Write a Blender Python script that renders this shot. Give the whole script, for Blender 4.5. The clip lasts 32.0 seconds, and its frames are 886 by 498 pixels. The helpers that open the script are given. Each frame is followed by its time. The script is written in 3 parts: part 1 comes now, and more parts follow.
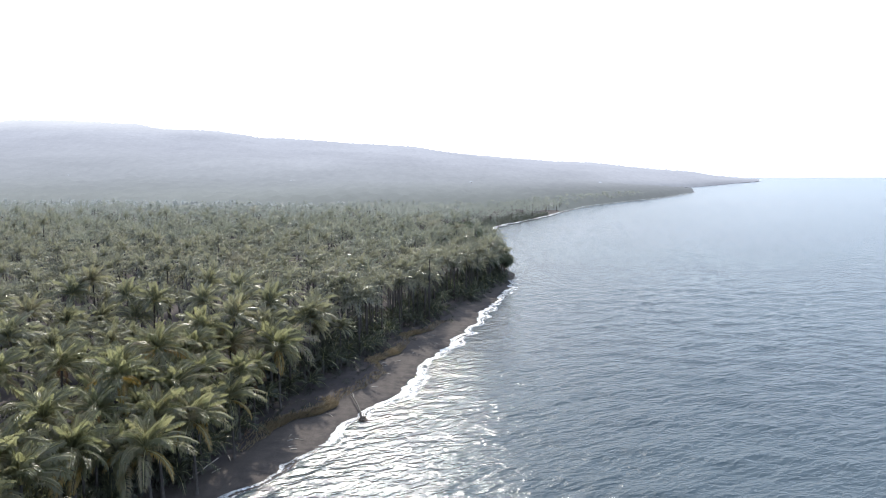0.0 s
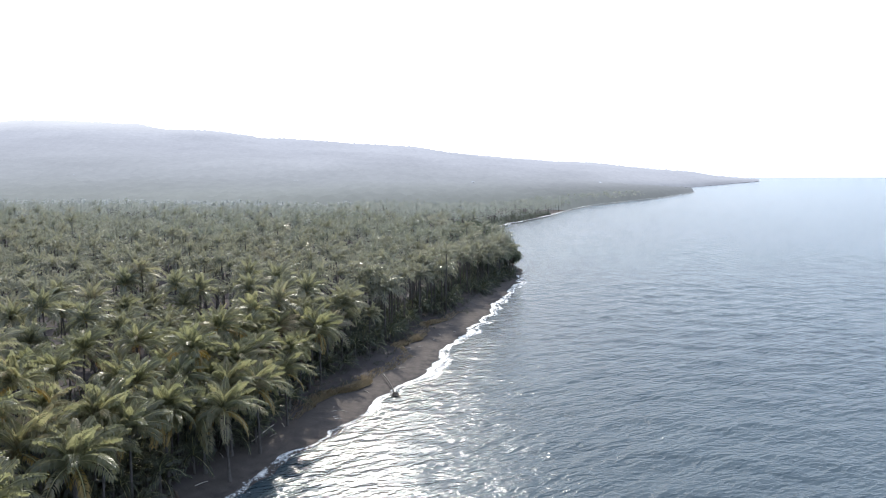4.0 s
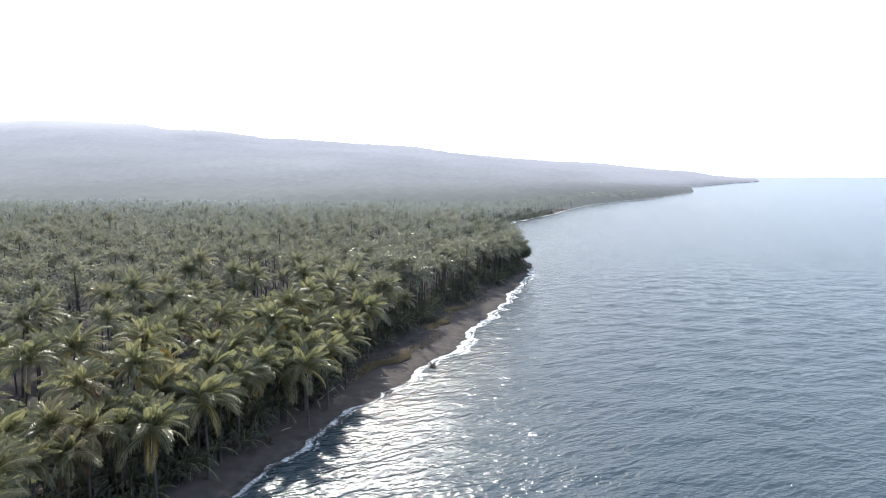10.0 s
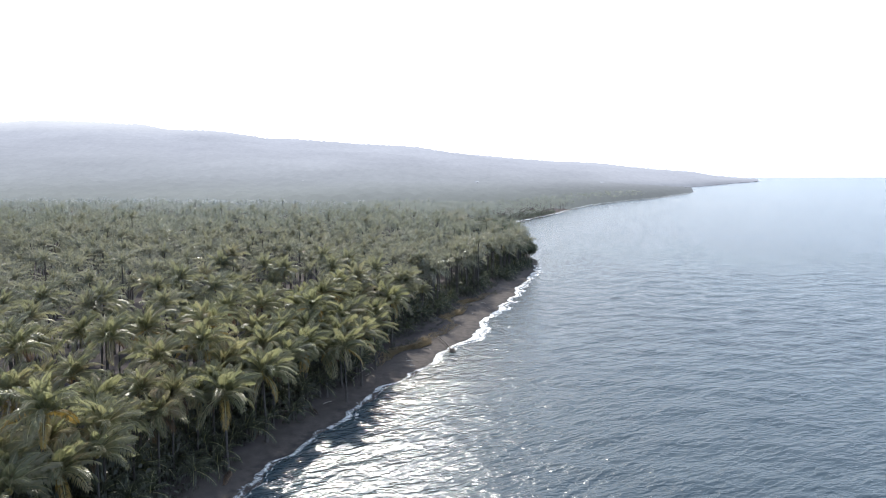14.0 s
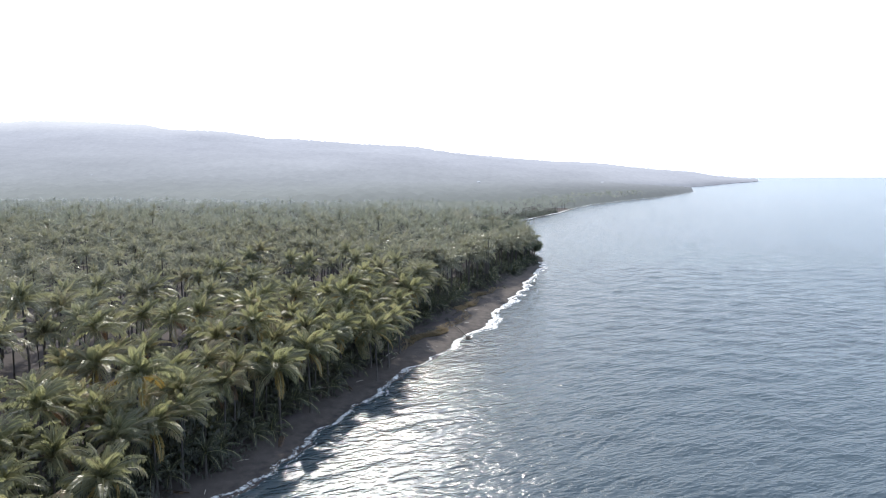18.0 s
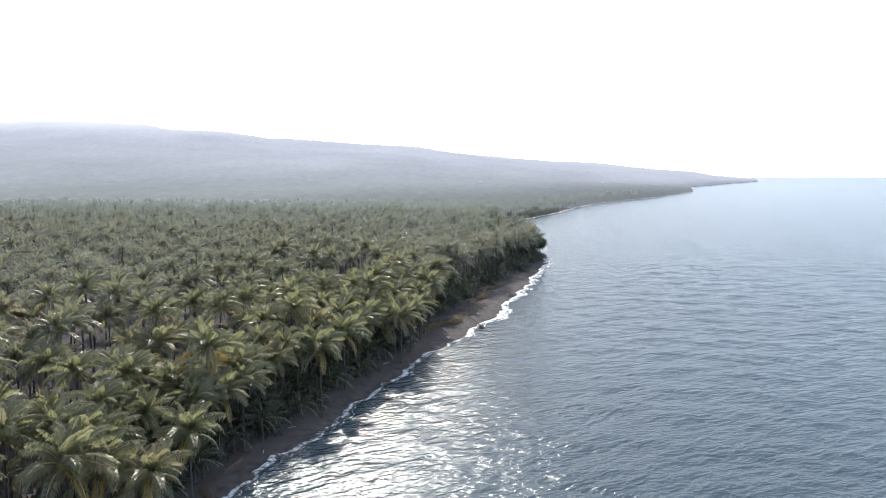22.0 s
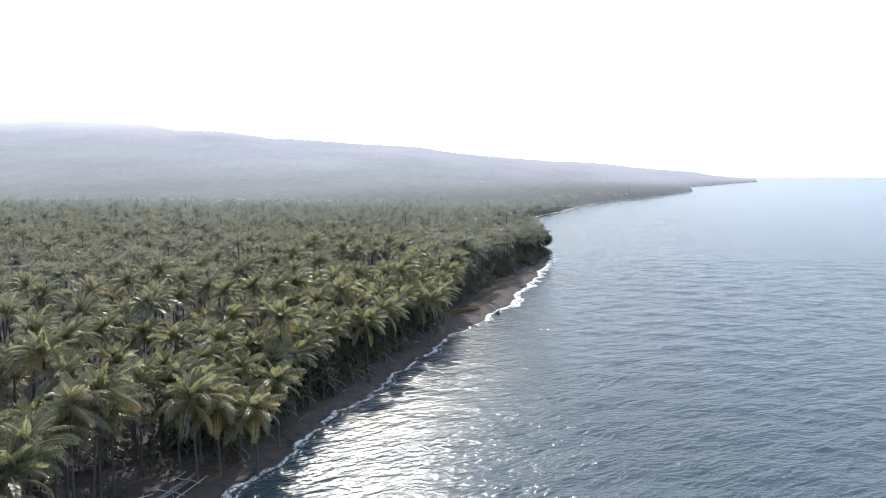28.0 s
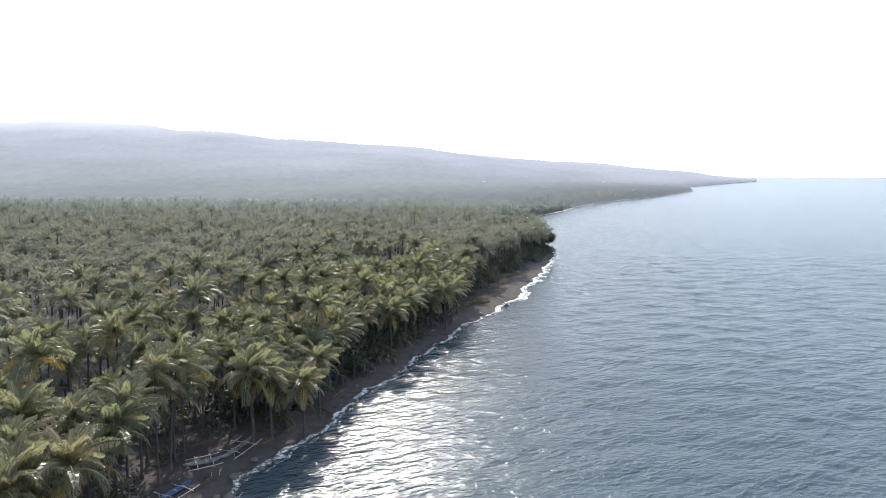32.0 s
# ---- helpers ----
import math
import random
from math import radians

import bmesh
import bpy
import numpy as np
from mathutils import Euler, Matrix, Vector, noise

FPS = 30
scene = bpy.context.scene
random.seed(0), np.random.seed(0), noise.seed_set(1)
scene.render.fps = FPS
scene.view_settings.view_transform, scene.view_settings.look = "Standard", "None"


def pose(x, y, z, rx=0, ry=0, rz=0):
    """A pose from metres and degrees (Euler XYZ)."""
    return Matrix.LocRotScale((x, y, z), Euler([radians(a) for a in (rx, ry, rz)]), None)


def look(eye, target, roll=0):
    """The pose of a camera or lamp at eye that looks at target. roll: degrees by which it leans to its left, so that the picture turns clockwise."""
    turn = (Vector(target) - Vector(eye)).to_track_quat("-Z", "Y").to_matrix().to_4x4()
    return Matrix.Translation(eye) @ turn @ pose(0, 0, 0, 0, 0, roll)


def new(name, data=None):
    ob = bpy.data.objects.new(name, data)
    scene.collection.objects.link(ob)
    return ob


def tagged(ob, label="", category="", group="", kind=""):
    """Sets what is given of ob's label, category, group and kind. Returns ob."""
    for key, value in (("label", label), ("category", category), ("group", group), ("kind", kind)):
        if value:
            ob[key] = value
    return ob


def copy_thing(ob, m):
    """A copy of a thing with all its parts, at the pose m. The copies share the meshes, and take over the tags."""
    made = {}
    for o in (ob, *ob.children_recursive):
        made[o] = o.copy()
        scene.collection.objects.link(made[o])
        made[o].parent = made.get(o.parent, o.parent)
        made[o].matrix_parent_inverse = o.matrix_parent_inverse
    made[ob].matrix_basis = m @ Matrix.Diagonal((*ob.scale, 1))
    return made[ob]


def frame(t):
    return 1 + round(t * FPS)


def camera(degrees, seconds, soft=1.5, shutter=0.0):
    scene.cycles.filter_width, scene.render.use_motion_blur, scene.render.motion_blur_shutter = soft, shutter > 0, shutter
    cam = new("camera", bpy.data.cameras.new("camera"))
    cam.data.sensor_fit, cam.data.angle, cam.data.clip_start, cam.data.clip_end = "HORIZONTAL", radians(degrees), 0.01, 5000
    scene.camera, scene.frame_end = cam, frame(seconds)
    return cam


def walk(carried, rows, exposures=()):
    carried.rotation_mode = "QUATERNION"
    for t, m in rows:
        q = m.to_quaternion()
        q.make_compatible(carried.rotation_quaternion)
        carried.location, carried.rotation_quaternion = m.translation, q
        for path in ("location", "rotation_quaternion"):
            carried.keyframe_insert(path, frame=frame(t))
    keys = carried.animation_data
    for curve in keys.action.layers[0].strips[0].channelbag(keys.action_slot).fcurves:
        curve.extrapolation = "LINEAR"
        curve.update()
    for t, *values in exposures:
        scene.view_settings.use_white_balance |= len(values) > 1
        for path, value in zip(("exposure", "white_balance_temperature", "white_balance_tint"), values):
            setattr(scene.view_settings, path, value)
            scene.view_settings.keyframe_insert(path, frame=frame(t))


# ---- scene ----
# ---- camera and its flight ----
cam = camera(73.07, 32.0, soft=0.9)
EYE_HEIGHT, TILT = 45.0, 6.81


def flight(t):
    s = t / 32.0
    return (-1.171 * t - 3.95 * s * (1 - s), -3.137 * t - 1.09 * s * (1 - s), EYE_HEIGHT)


walk(cam, [(t, pose(*flight(t), 90 - TILT, 0, 0)) for t in range(0, 33, 4)], exposures=[(0, 0.31), (32, 0.31)])

# ---- sky and sun ----
SUN_AZIMUTH, SUN_HEIGHT = radians(-8), radians(40)
world = bpy.data.worlds.new("hazy_sky")
scene.world = world
world.use_nodes = True
wn, wl = world.node_tree.nodes, world.node_tree.links
sky = wn.new("ShaderNodeTexSky")
sky.sky_type, sky.sun_disc = "NISHITA", False
sky.sun_elevation, sky.sun_rotation = SUN_HEIGHT, SUN_AZIMUTH
sky.air_density, sky.dust_density, sky.ozone_density = 1.0, 2.4, 1.0
veil = wn.new("ShaderNodeMix")
veil.data_type = "RGBA"
veil.inputs[7].default_value = (7.5, 9.2, 12.0, 1)
over = wn.new("ShaderNodeTexCoord")
upward = wn.new("ShaderNodeSeparateXYZ")
thin = wn.new("ShaderNodeMapRange")
thin.interpolation_type = "SMOOTHSTEP"
for slot, value in (("From Min", 0.0), ("From Max", 0.7), ("To Min", 0.6), ("To Max", 0.46)):
    thin.inputs[slot].default_value = value
wl.new(over.outputs["Generated"], upward.inputs[0])
wl.new(upward.outputs[2], thin.inputs[0])
wl.new(thin.outputs[0], veil.inputs[0])
wl.new(sky.outputs[0], veil.inputs[6])
wl.new(veil.outputs[2], wn["Background"].inputs[0])
wn["Background"].inputs[1].default_value = 0.15

sun = new("sun", bpy.data.lights.new("sun", "SUN"))
sun.data.energy, sun.data.angle, sun.data.color = 5.0, radians(0.6), (1.0, 0.95, 0.86)
sun_way = Vector((math.sin(SUN_AZIMUTH) * math.cos(SUN_HEIGHT), math.cos(SUN_AZIMUTH) * math.cos(SUN_HEIGHT), math.sin(SUN_HEIGHT)))
sun.matrix_world = look(sun_way * 400, (0, 0, 0))


# ---- materials ----
def blank(name):
    m = bpy.data.materials.new(name)
    m.use_nodes = True
    return m, m.node_tree.nodes, m.node_tree.links, m.node_tree.nodes["Principled BSDF"]


def noise_node(n, l, scale, detail=4.0, stretch=None, vector=None, rough=0.55):
    tex = n.new("ShaderNodeTexNoise")
    tex.inputs["Scale"].default_value, tex.inputs["Detail"].default_value = scale, detail
    tex.inputs["Roughness"].default_value = rough
    if vector is None:
        geo = n.new("ShaderNodeNewGeometry")
        vector = geo.outputs["Position"]
    if stretch:
        mapping = n.new("ShaderNodeMapping")
        if len(stretch) > 3:
            mapping.vector_type = "TEXTURE"
            mapping.inputs["Rotation"].default_value = (0, 0, stretch[3])
            mapping.inputs["Scale"].default_value = [1 / k for k in stretch[:3]]
        else:
            mapping.inputs["Scale"].default_value = stretch
        l.new(vector, mapping.inputs[0])
        vector = mapping.outputs[0]
    l.new(vector, tex.inputs["Vector"])
    return tex


def ramp(n, l, source, stops):
    r = n.new("ShaderNodeValToRGB")
    e = r.color_ramp.elements
    while len(e) < len(stops):
        e.new(0.5)
    for item, (at, col) in zip(e, stops):
        item.position, item.color = at, (*col, 1)
    l.new(source, r.inputs[0])
    return r


def mixed(n, l, a, b, factor, blend="MIX"):
    m = n.new("ShaderNodeMix")
    m.data_type, m.blend_type = "RGBA", blend
    for value, socket in ((factor, m.inputs[0]), (a, m.inputs[6]), (b, m.inputs[7])):
        if isinstance(value, (int, float)):
            socket.default_value = value
        elif isinstance(value, tuple):
            socket.default_value = (*value, 1)
        else:
            l.new(value, socket)
    return m.outputs[2]


def bump(n, l, bsdf, sources):
    last = None
    for height, strength, distance in sources:
        b = n.new("ShaderNodeBump")
        b.inputs["Strength"].default_value, b.inputs["Distance"].default_value = strength, distance
        l.new(height, b.inputs["Height"])
        if last:
            l.new(last, b.inputs["Normal"])
        last = b.outputs[0]
    l.new(last, bsdf.inputs["Normal"])


def leaf_material(name, stops, through_colour, through_share=0.3, rough=0.38, patch=0.09):
    """Waxy leaves: every leaf its own green, light passes through them."""
    m, n, l, b = blank(name)
    info = n.new("ShaderNodeObjectInfo")
    big = noise_node(n, l, patch, 2.0)
    fine = noise_node(n, l, 1.3, 3.0)
    add = n.new("ShaderNodeMath")
    add.operation = "MULTIPLY_ADD"
    l.new(info.outputs["Random"], add.inputs[0])
    add.inputs[1].default_value = 0.3
    l.new(big.outputs[0], add.inputs[2])
    sub = n.new("ShaderNodeMath")
    sub.operation = "MULTIPLY_ADD"
    l.new(fine.outputs[0], sub.inputs[0])
    sub.inputs[1].default_value = 0.5
    l.new(add.outputs[0], sub.inputs[2])
    off = n.new("ShaderNodeMath")
    off.operation = "SUBTRACT"
    l.new(sub.outputs[0], off.inputs[0])
    off.inputs[1].default_value = 0.4
    col = ramp(n, l, off.outputs[0], stops)
    l.new(col.outputs[0], b.inputs["Base Color"])
    b.inputs["Roughness"].default_value = rough
    b.inputs["IOR"].default_value = 1.45
    b.inputs["Specular IOR Level"].default_value = 0.62
    t = n.new("ShaderNodeBsdfTranslucent")
    l.new(mixed(n, l, col.outputs[0], through_colour, 0.6), t.inputs[0])
    mix = n.new("ShaderNodeMixShader")
    mix.inputs[0].default_value = through_share
    l.new(b.outputs[0], mix.inputs[1])
    l.new(t.outputs[0], mix.inputs[2])
    l.new(mix.outputs[0], n["Material Output"].inputs[0])
    return m


def rough_material(name, stops, scale, rough=0.9, relief=0.3, fine=6.0, stretch=None):
    m, n, l, b = blank(name)
    big, small = noise_node(n, l, scale, 5.0, stretch), noise_node(n, l, scale * fine, 4.0, stretch)
    col = ramp(n, l, mixed(n, l, big.outputs[0], small.outputs[0], 0.45), stops)
    l.new(col.outputs[0], b.inputs["Base Color"])
    b.inputs["Roughness"].default_value = rough
    bump(n, l, b, [(small.outputs[0], relief, 0.4 / scale / fine)])
    return m


PALM_GREEN = leaf_material("palm_leaf", [(0.15, (0.0649, 0.0691, 0.0499)), (0.45, (0.106, 0.107, 0.073)), (0.62, (0.167, 0.149, 0.0998)), (0.82, (0.273, 0.192, 0.131))], (0.445, 0.453, 0.213), 0.5, 0.4)
# Palm green with a little haze grey put in, less for the middle ones.
GROVE_GREEN = leaf_material("grove_palm_leaf", [(0.15, (0.0645, 0.0714, 0.0626)), (0.45, (0.104, 0.109, 0.0899)), (0.62, (0.156, 0.147, 0.119)), (0.82, (0.252, 0.188, 0.153))], (0.399, 0.397, 0.247), 0.36, 0.46, 0.05)
MIDDLE_GREEN = leaf_material("middle_palm_leaf", [(0.15, (0.0643, 0.0701, 0.055)), (0.45, (0.104, 0.107, 0.0803)), (0.62, (0.159, 0.148, 0.11)), (0.82, (0.261, 0.19, 0.143))], (0.415, 0.422, 0.221), 0.39, 0.43, 0.07)
# Darkened copy of the palm leaf: the canopy's shade is in the colour.
YOUNG_SHADE_GREEN = leaf_material("shaded_young_palm_leaf", [(0.15, (0.032, 0.037, 0.026)), (0.45, (0.05, 0.056, 0.038)), (0.8, (0.078, 0.08, 0.052))], (0.16, 0.19, 0.08), 0.25, 0.5)
# Paler copy of the palm leaf, thin haze painted into its colour.
OUTER_HAZE_GREEN = leaf_material("thin_haze_palm_leaf", [(0.15, (0.086, 0.1, 0.0879)), (0.45, (0.129, 0.143, 0.121)), (0.62, (0.182, 0.182, 0.152)), (0.82, (0.253, 0.209, 0.173))], (0.341, 0.356, 0.249), 0.38, 0.5, 0.03)
RIB = leaf_material("frond_midrib", [(0.2, (0.24, 0.24, 0.12)), (0.8, (0.42, 0.38, 0.2))], (0.4, 0.38, 0.2), 0.15, 0.3)
PALM_YELLOW = leaf_material("old_palm_leaf", [(0.2, (0.17, 0.12, 0.035)), (0.8, (0.28, 0.19, 0.06))], (0.36, 0.25, 0.05), 0.3, 0.45)
PALM_BROWN = leaf_material("dead_palm_leaf", [(0.2, (0.07, 0.045, 0.025)), (0.8, (0.16, 0.1, 0.06))], (0.2, 0.11, 0.05), 0.15, 0.6)
# Two more leaf copies, greyer and paler: distance haze put into the colour.
FAR_HAZE_GREEN = leaf_material("haze_greyed_palm_leaf", [(0.15, (0.132, 0.154, 0.145)), (0.5, (0.179, 0.203, 0.188)), (0.9, (0.284, 0.251, 0.226))], (0.369, 0.391, 0.336), 0.48, 0.45, 0.02)
DIM_HAZE_GREEN = leaf_material("haze_paled_palm_leaf", [(0.15, (0.269, 0.296, 0.3)), (0.5, (0.336, 0.365, 0.366)), (0.9, (0.403, 0.422, 0.42))], (0.448, 0.479, 0.456), 0.45, 0.8, 0.012)
BROAD_GREEN = leaf_material("broad_leaf", [(0.2, (0.0287, 0.04, 0.026)), (0.8, (0.069, 0.082, 0.0468))], (0.138, 0.16, 0.065), 0.22, 0.5)
SHRUB_GREEN = leaf_material("shrub_leaf", [(0.2, (0.0308, 0.037, 0.03)), (0.6, (0.0506, 0.056, 0.0425)), (0.95, (0.0858, 0.076, 0.06))], (0.11, 0.12, 0.0625), 0.2, 0.6)
# Shrub leaves across the bay, lightened and greyed to carry the haze.
BAY_HAZE_GREEN = leaf_material("hazed_bay_shrub_leaf", [(0.2, (0.075, 0.086, 0.072)), (0.8, (0.12, 0.13, 0.105))], (0.18, 0.2, 0.14), 0.25, 0.6)
DRY_GRASS = leaf_material("dry_grass", [(0.2, (0.17, 0.135, 0.085)), (0.8, (0.32, 0.25, 0.16))], (0.34, 0.26, 0.15), 0.25, 0.7)
TRUNK = rough_material("palm_bark", [(0.3, (0.038, 0.033, 0.031)), (0.7, (0.09, 0.079, 0.072))], 0.7, 0.85, 0.5, 5.0, (1, 1, 4))
DEAD_WOOD = rough_material("dead_wood", [(0.3, (0.05, 0.04, 0.03)), (0.7, (0.14, 0.11, 0.085))], 0.8, 0.85)
BAMBOO = rough_material("weathered_bamboo", [(0.3, (0.26, 0.23, 0.2)), (0.7, (0.46, 0.43, 0.39))], 1.5, 0.5, 0.1)
NUT = rough_material("coconut_husk", [(0.3, (0.14, 0.13, 0.04)), (0.7, (0.28, 0.2, 0.06))], 2.0, 0.5)
ROCK = rough_material("dark_lava_rock", [(0.3, (0.05, 0.046, 0.042)), (0.7, (0.16, 0.145, 0.13))], 0.8, 0.8)


def ground_material():
    """Dark volcanic sand along the water, leaf litter and undergrowth inland."""
    m, n, l, b = blank("volcanic_sand_and_soil")
    large, mid, fine = noise_node(n, l, 0.06, 4.0), noise_node(n, l, 0.6, 5.0), noise_node(n, l, 9.0, 3.0)
    sand = ramp(n, l, mixed(n, l, mid.outputs[0], fine.outputs[0], 0.5), [(0.25, (0.048, 0.042, 0.04)), (0.55, (0.082, 0.071, 0.066)), (0.8, (0.138, 0.116, 0.101))])
    soil = ramp(n, l, mixed(n, l, large.outputs[0], mid.outputs[0], 0.5), [(0.25, (0.04, 0.036, 0.037)), (0.5, (0.06, 0.052, 0.052)), (0.8, (0.095, 0.08, 0.075))])
    geo = n.new("ShaderNodeNewGeometry")
    split = n.new("ShaderNodeSeparateXYZ")
    l.new(geo.outputs["Position"], split.inputs[0])
    wob = n.new("ShaderNodeMath")
    wob.operation = "MULTIPLY_ADD"
    l.new(mid.outputs[0], wob.inputs[0])
    wob.inputs[1].default_value = 0.9
    l.new(split.outputs[2], wob.inputs[2])
    inland = n.new("ShaderNodeMapRange")
    inland.inputs["From Min"].default_value, inland.inputs["From Max"].default_value = 1.3, 1.75
    l.new(wob.outputs[0], inland.inputs[0])
    wet = n.new("ShaderNodeMapRange")
    wet.inputs["From Min"].default_value, wet.inputs["From Max"].default_value = 0.75, 0.3
    l.new(wob.outputs[0], wet.inputs[0])
    damp = mixed(n, l, sand.outputs[0], (0.036, 0.033, 0.034), wet.outputs[0])
    l.new(mixed(n, l, damp, soil.outputs[0], inland.outputs[0]), b.inputs["Base Color"])
    b.inputs["Roughness"].default_value = 0.95
    b.inputs["Specular IOR Level"].default_value = 0.15
    bump(n, l, b, [(mid.outputs[0], 0.4, 0.3), (fine.outputs[0], 0.4, 0.04)])
    return m


def water_material():
    """Blue-green sea with wind ripples over a short chop."""
    m, n, l, b = blank("sea_water")
    deep = noise_node(n, l, 0.012, 3.0)
    col = ramp(n, l, deep.outputs[0], [(0.3, (0.033, 0.049, 0.061)), (0.7, (0.043, 0.064, 0.077))])
    l.new(col.outputs[0], b.inputs["Base Color"])
    b.inputs["Roughness"].default_value = 0.17
    b.inputs["IOR"].default_value = 1.333
    swell = noise_node(n, l, 0.26, 1.2, (0.65, 1.6, 1, radians(26)))
    chop = noise_node(n, l, 1.0, 1.5, (0.7, 1.3, 1, radians(20)))
    ripple = noise_node(n, l, 3.2, 1.2, (0.9, 1.15, 1, radians(8)))
    crest = noise_node(n, l, 0.23, 2.0, (0.6, 1.6, 1, radians(24)))
    middle, fold = n.new("ShaderNodeMath"), n.new("ShaderNodeMath")
    middle.operation, fold.operation = "SUBTRACT", "ABSOLUTE"
    middle.inputs[1].default_value = 0.5
    l.new(crest.outputs[0], middle.inputs[0])
    l.new(middle.outputs[0], fold.inputs[0])
    bump(n, l, b, [(fold.outputs[0], 1.0, -0.6), (swell.outputs[0], 1.0, 0.45), (chop.outputs[0], 1.0, 0.26), (ripple.outputs[0], 1.0, 0.084)])
    return m


def haze_hill_material(name, inland_stops, shore_stops):
    """Woods on a far slope; kilometres of sea haze, thicker inland, painted as colour and glow."""
    m, n, l, b = blank(name)
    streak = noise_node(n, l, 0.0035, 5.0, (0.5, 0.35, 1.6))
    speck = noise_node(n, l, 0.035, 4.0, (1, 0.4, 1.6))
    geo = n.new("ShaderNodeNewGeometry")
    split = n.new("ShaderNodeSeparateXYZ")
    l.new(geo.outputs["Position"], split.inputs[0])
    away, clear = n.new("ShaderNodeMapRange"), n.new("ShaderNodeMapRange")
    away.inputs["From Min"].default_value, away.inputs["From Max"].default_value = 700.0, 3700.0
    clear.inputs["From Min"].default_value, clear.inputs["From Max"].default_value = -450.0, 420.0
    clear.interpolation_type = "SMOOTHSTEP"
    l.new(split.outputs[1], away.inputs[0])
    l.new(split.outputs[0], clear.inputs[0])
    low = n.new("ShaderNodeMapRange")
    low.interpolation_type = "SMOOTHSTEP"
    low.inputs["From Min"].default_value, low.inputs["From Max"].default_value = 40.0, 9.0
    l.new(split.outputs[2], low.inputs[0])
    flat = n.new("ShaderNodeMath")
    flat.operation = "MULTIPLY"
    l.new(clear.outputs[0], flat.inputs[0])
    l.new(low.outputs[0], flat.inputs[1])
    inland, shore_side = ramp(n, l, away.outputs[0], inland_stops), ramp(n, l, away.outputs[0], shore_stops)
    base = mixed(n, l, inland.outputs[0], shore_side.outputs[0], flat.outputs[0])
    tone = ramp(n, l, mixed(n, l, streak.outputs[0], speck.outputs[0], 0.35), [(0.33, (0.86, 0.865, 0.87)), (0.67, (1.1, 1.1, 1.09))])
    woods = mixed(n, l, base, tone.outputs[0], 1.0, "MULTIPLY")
    # Summit mist is mixed into the colour as near-white.
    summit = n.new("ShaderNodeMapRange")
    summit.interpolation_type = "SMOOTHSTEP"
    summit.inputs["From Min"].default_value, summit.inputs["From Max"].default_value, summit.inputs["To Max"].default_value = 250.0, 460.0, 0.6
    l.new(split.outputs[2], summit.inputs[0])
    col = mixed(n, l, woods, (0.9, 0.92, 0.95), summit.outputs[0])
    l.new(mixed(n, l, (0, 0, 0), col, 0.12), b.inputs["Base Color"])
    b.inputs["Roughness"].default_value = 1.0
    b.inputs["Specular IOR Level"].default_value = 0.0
    # Emission stands in for the light that haze scatters.
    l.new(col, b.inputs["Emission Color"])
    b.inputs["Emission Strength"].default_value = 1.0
    return m


GROUND, WATER = ground_material(), water_material()
HILL = haze_hill_material("haze_painted_hill_woods", [(0.0, (0.2, 0.22, 0.22)), (0.07, (0.26, 0.285, 0.3)), (0.25, (0.315, 0.34, 0.385)), (0.6, (0.38, 0.405, 0.475)), (1.0, (0.47, 0.5, 0.59))],
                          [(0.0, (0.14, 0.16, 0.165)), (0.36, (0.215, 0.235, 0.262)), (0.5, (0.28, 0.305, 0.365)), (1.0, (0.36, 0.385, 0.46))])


# ---- helpers for meshes ----
def quads_mesh(name, verts, quads, mat, smooth=False):
    me = bpy.data.meshes.new(name)
    verts, quads = np.asarray(verts, dtype=np.float32), np.asarray(quads, dtype=np.int32)
    me.vertices.add(len(verts))
    me.vertices.foreach_set("co", verts.ravel())
    me.loops.add(quads.size)
    me.loops.foreach_set("vertex_index", quads.ravel())
    me.polygons.add(len(quads))
    me.polygons.foreach_set("loop_start", np.arange(0, quads.size, 4, dtype=np.int32))
    me.polygons.foreach_set("use_smooth", np.full(len(quads), smooth))
    me.update(calc_edges=True)
    me.validate()
    me.materials.append(mat)
    return me


def part(name, mesh, parent, m=None, label=""):
    """One mesh as ONE object under a thing or under a part."""
    ob = new(name, mesh)
    ob.parent = parent
    if m is not None:
        ob.matrix_basis = m
    return tagged(ob, label)


def thing(name, m, label, category, group="", kind=""):
    ob = new(name)
    ob.matrix_basis = m
    return tagged(ob, label, category, group, kind)


def merge(pieces):
    """Several (verts, quads) as one."""
    vs, qs, at = [], [], 0
    for v, q in pieces:
        vs.append(v)
        qs.append(q + at)
        at += len(v)
    return np.concatenate(vs), np.concatenate(qs)


def moved(piece, m):
    a = np.array(m)
    return piece[0] @ a[:3, :3].T + a[:3, 3], piece[1]


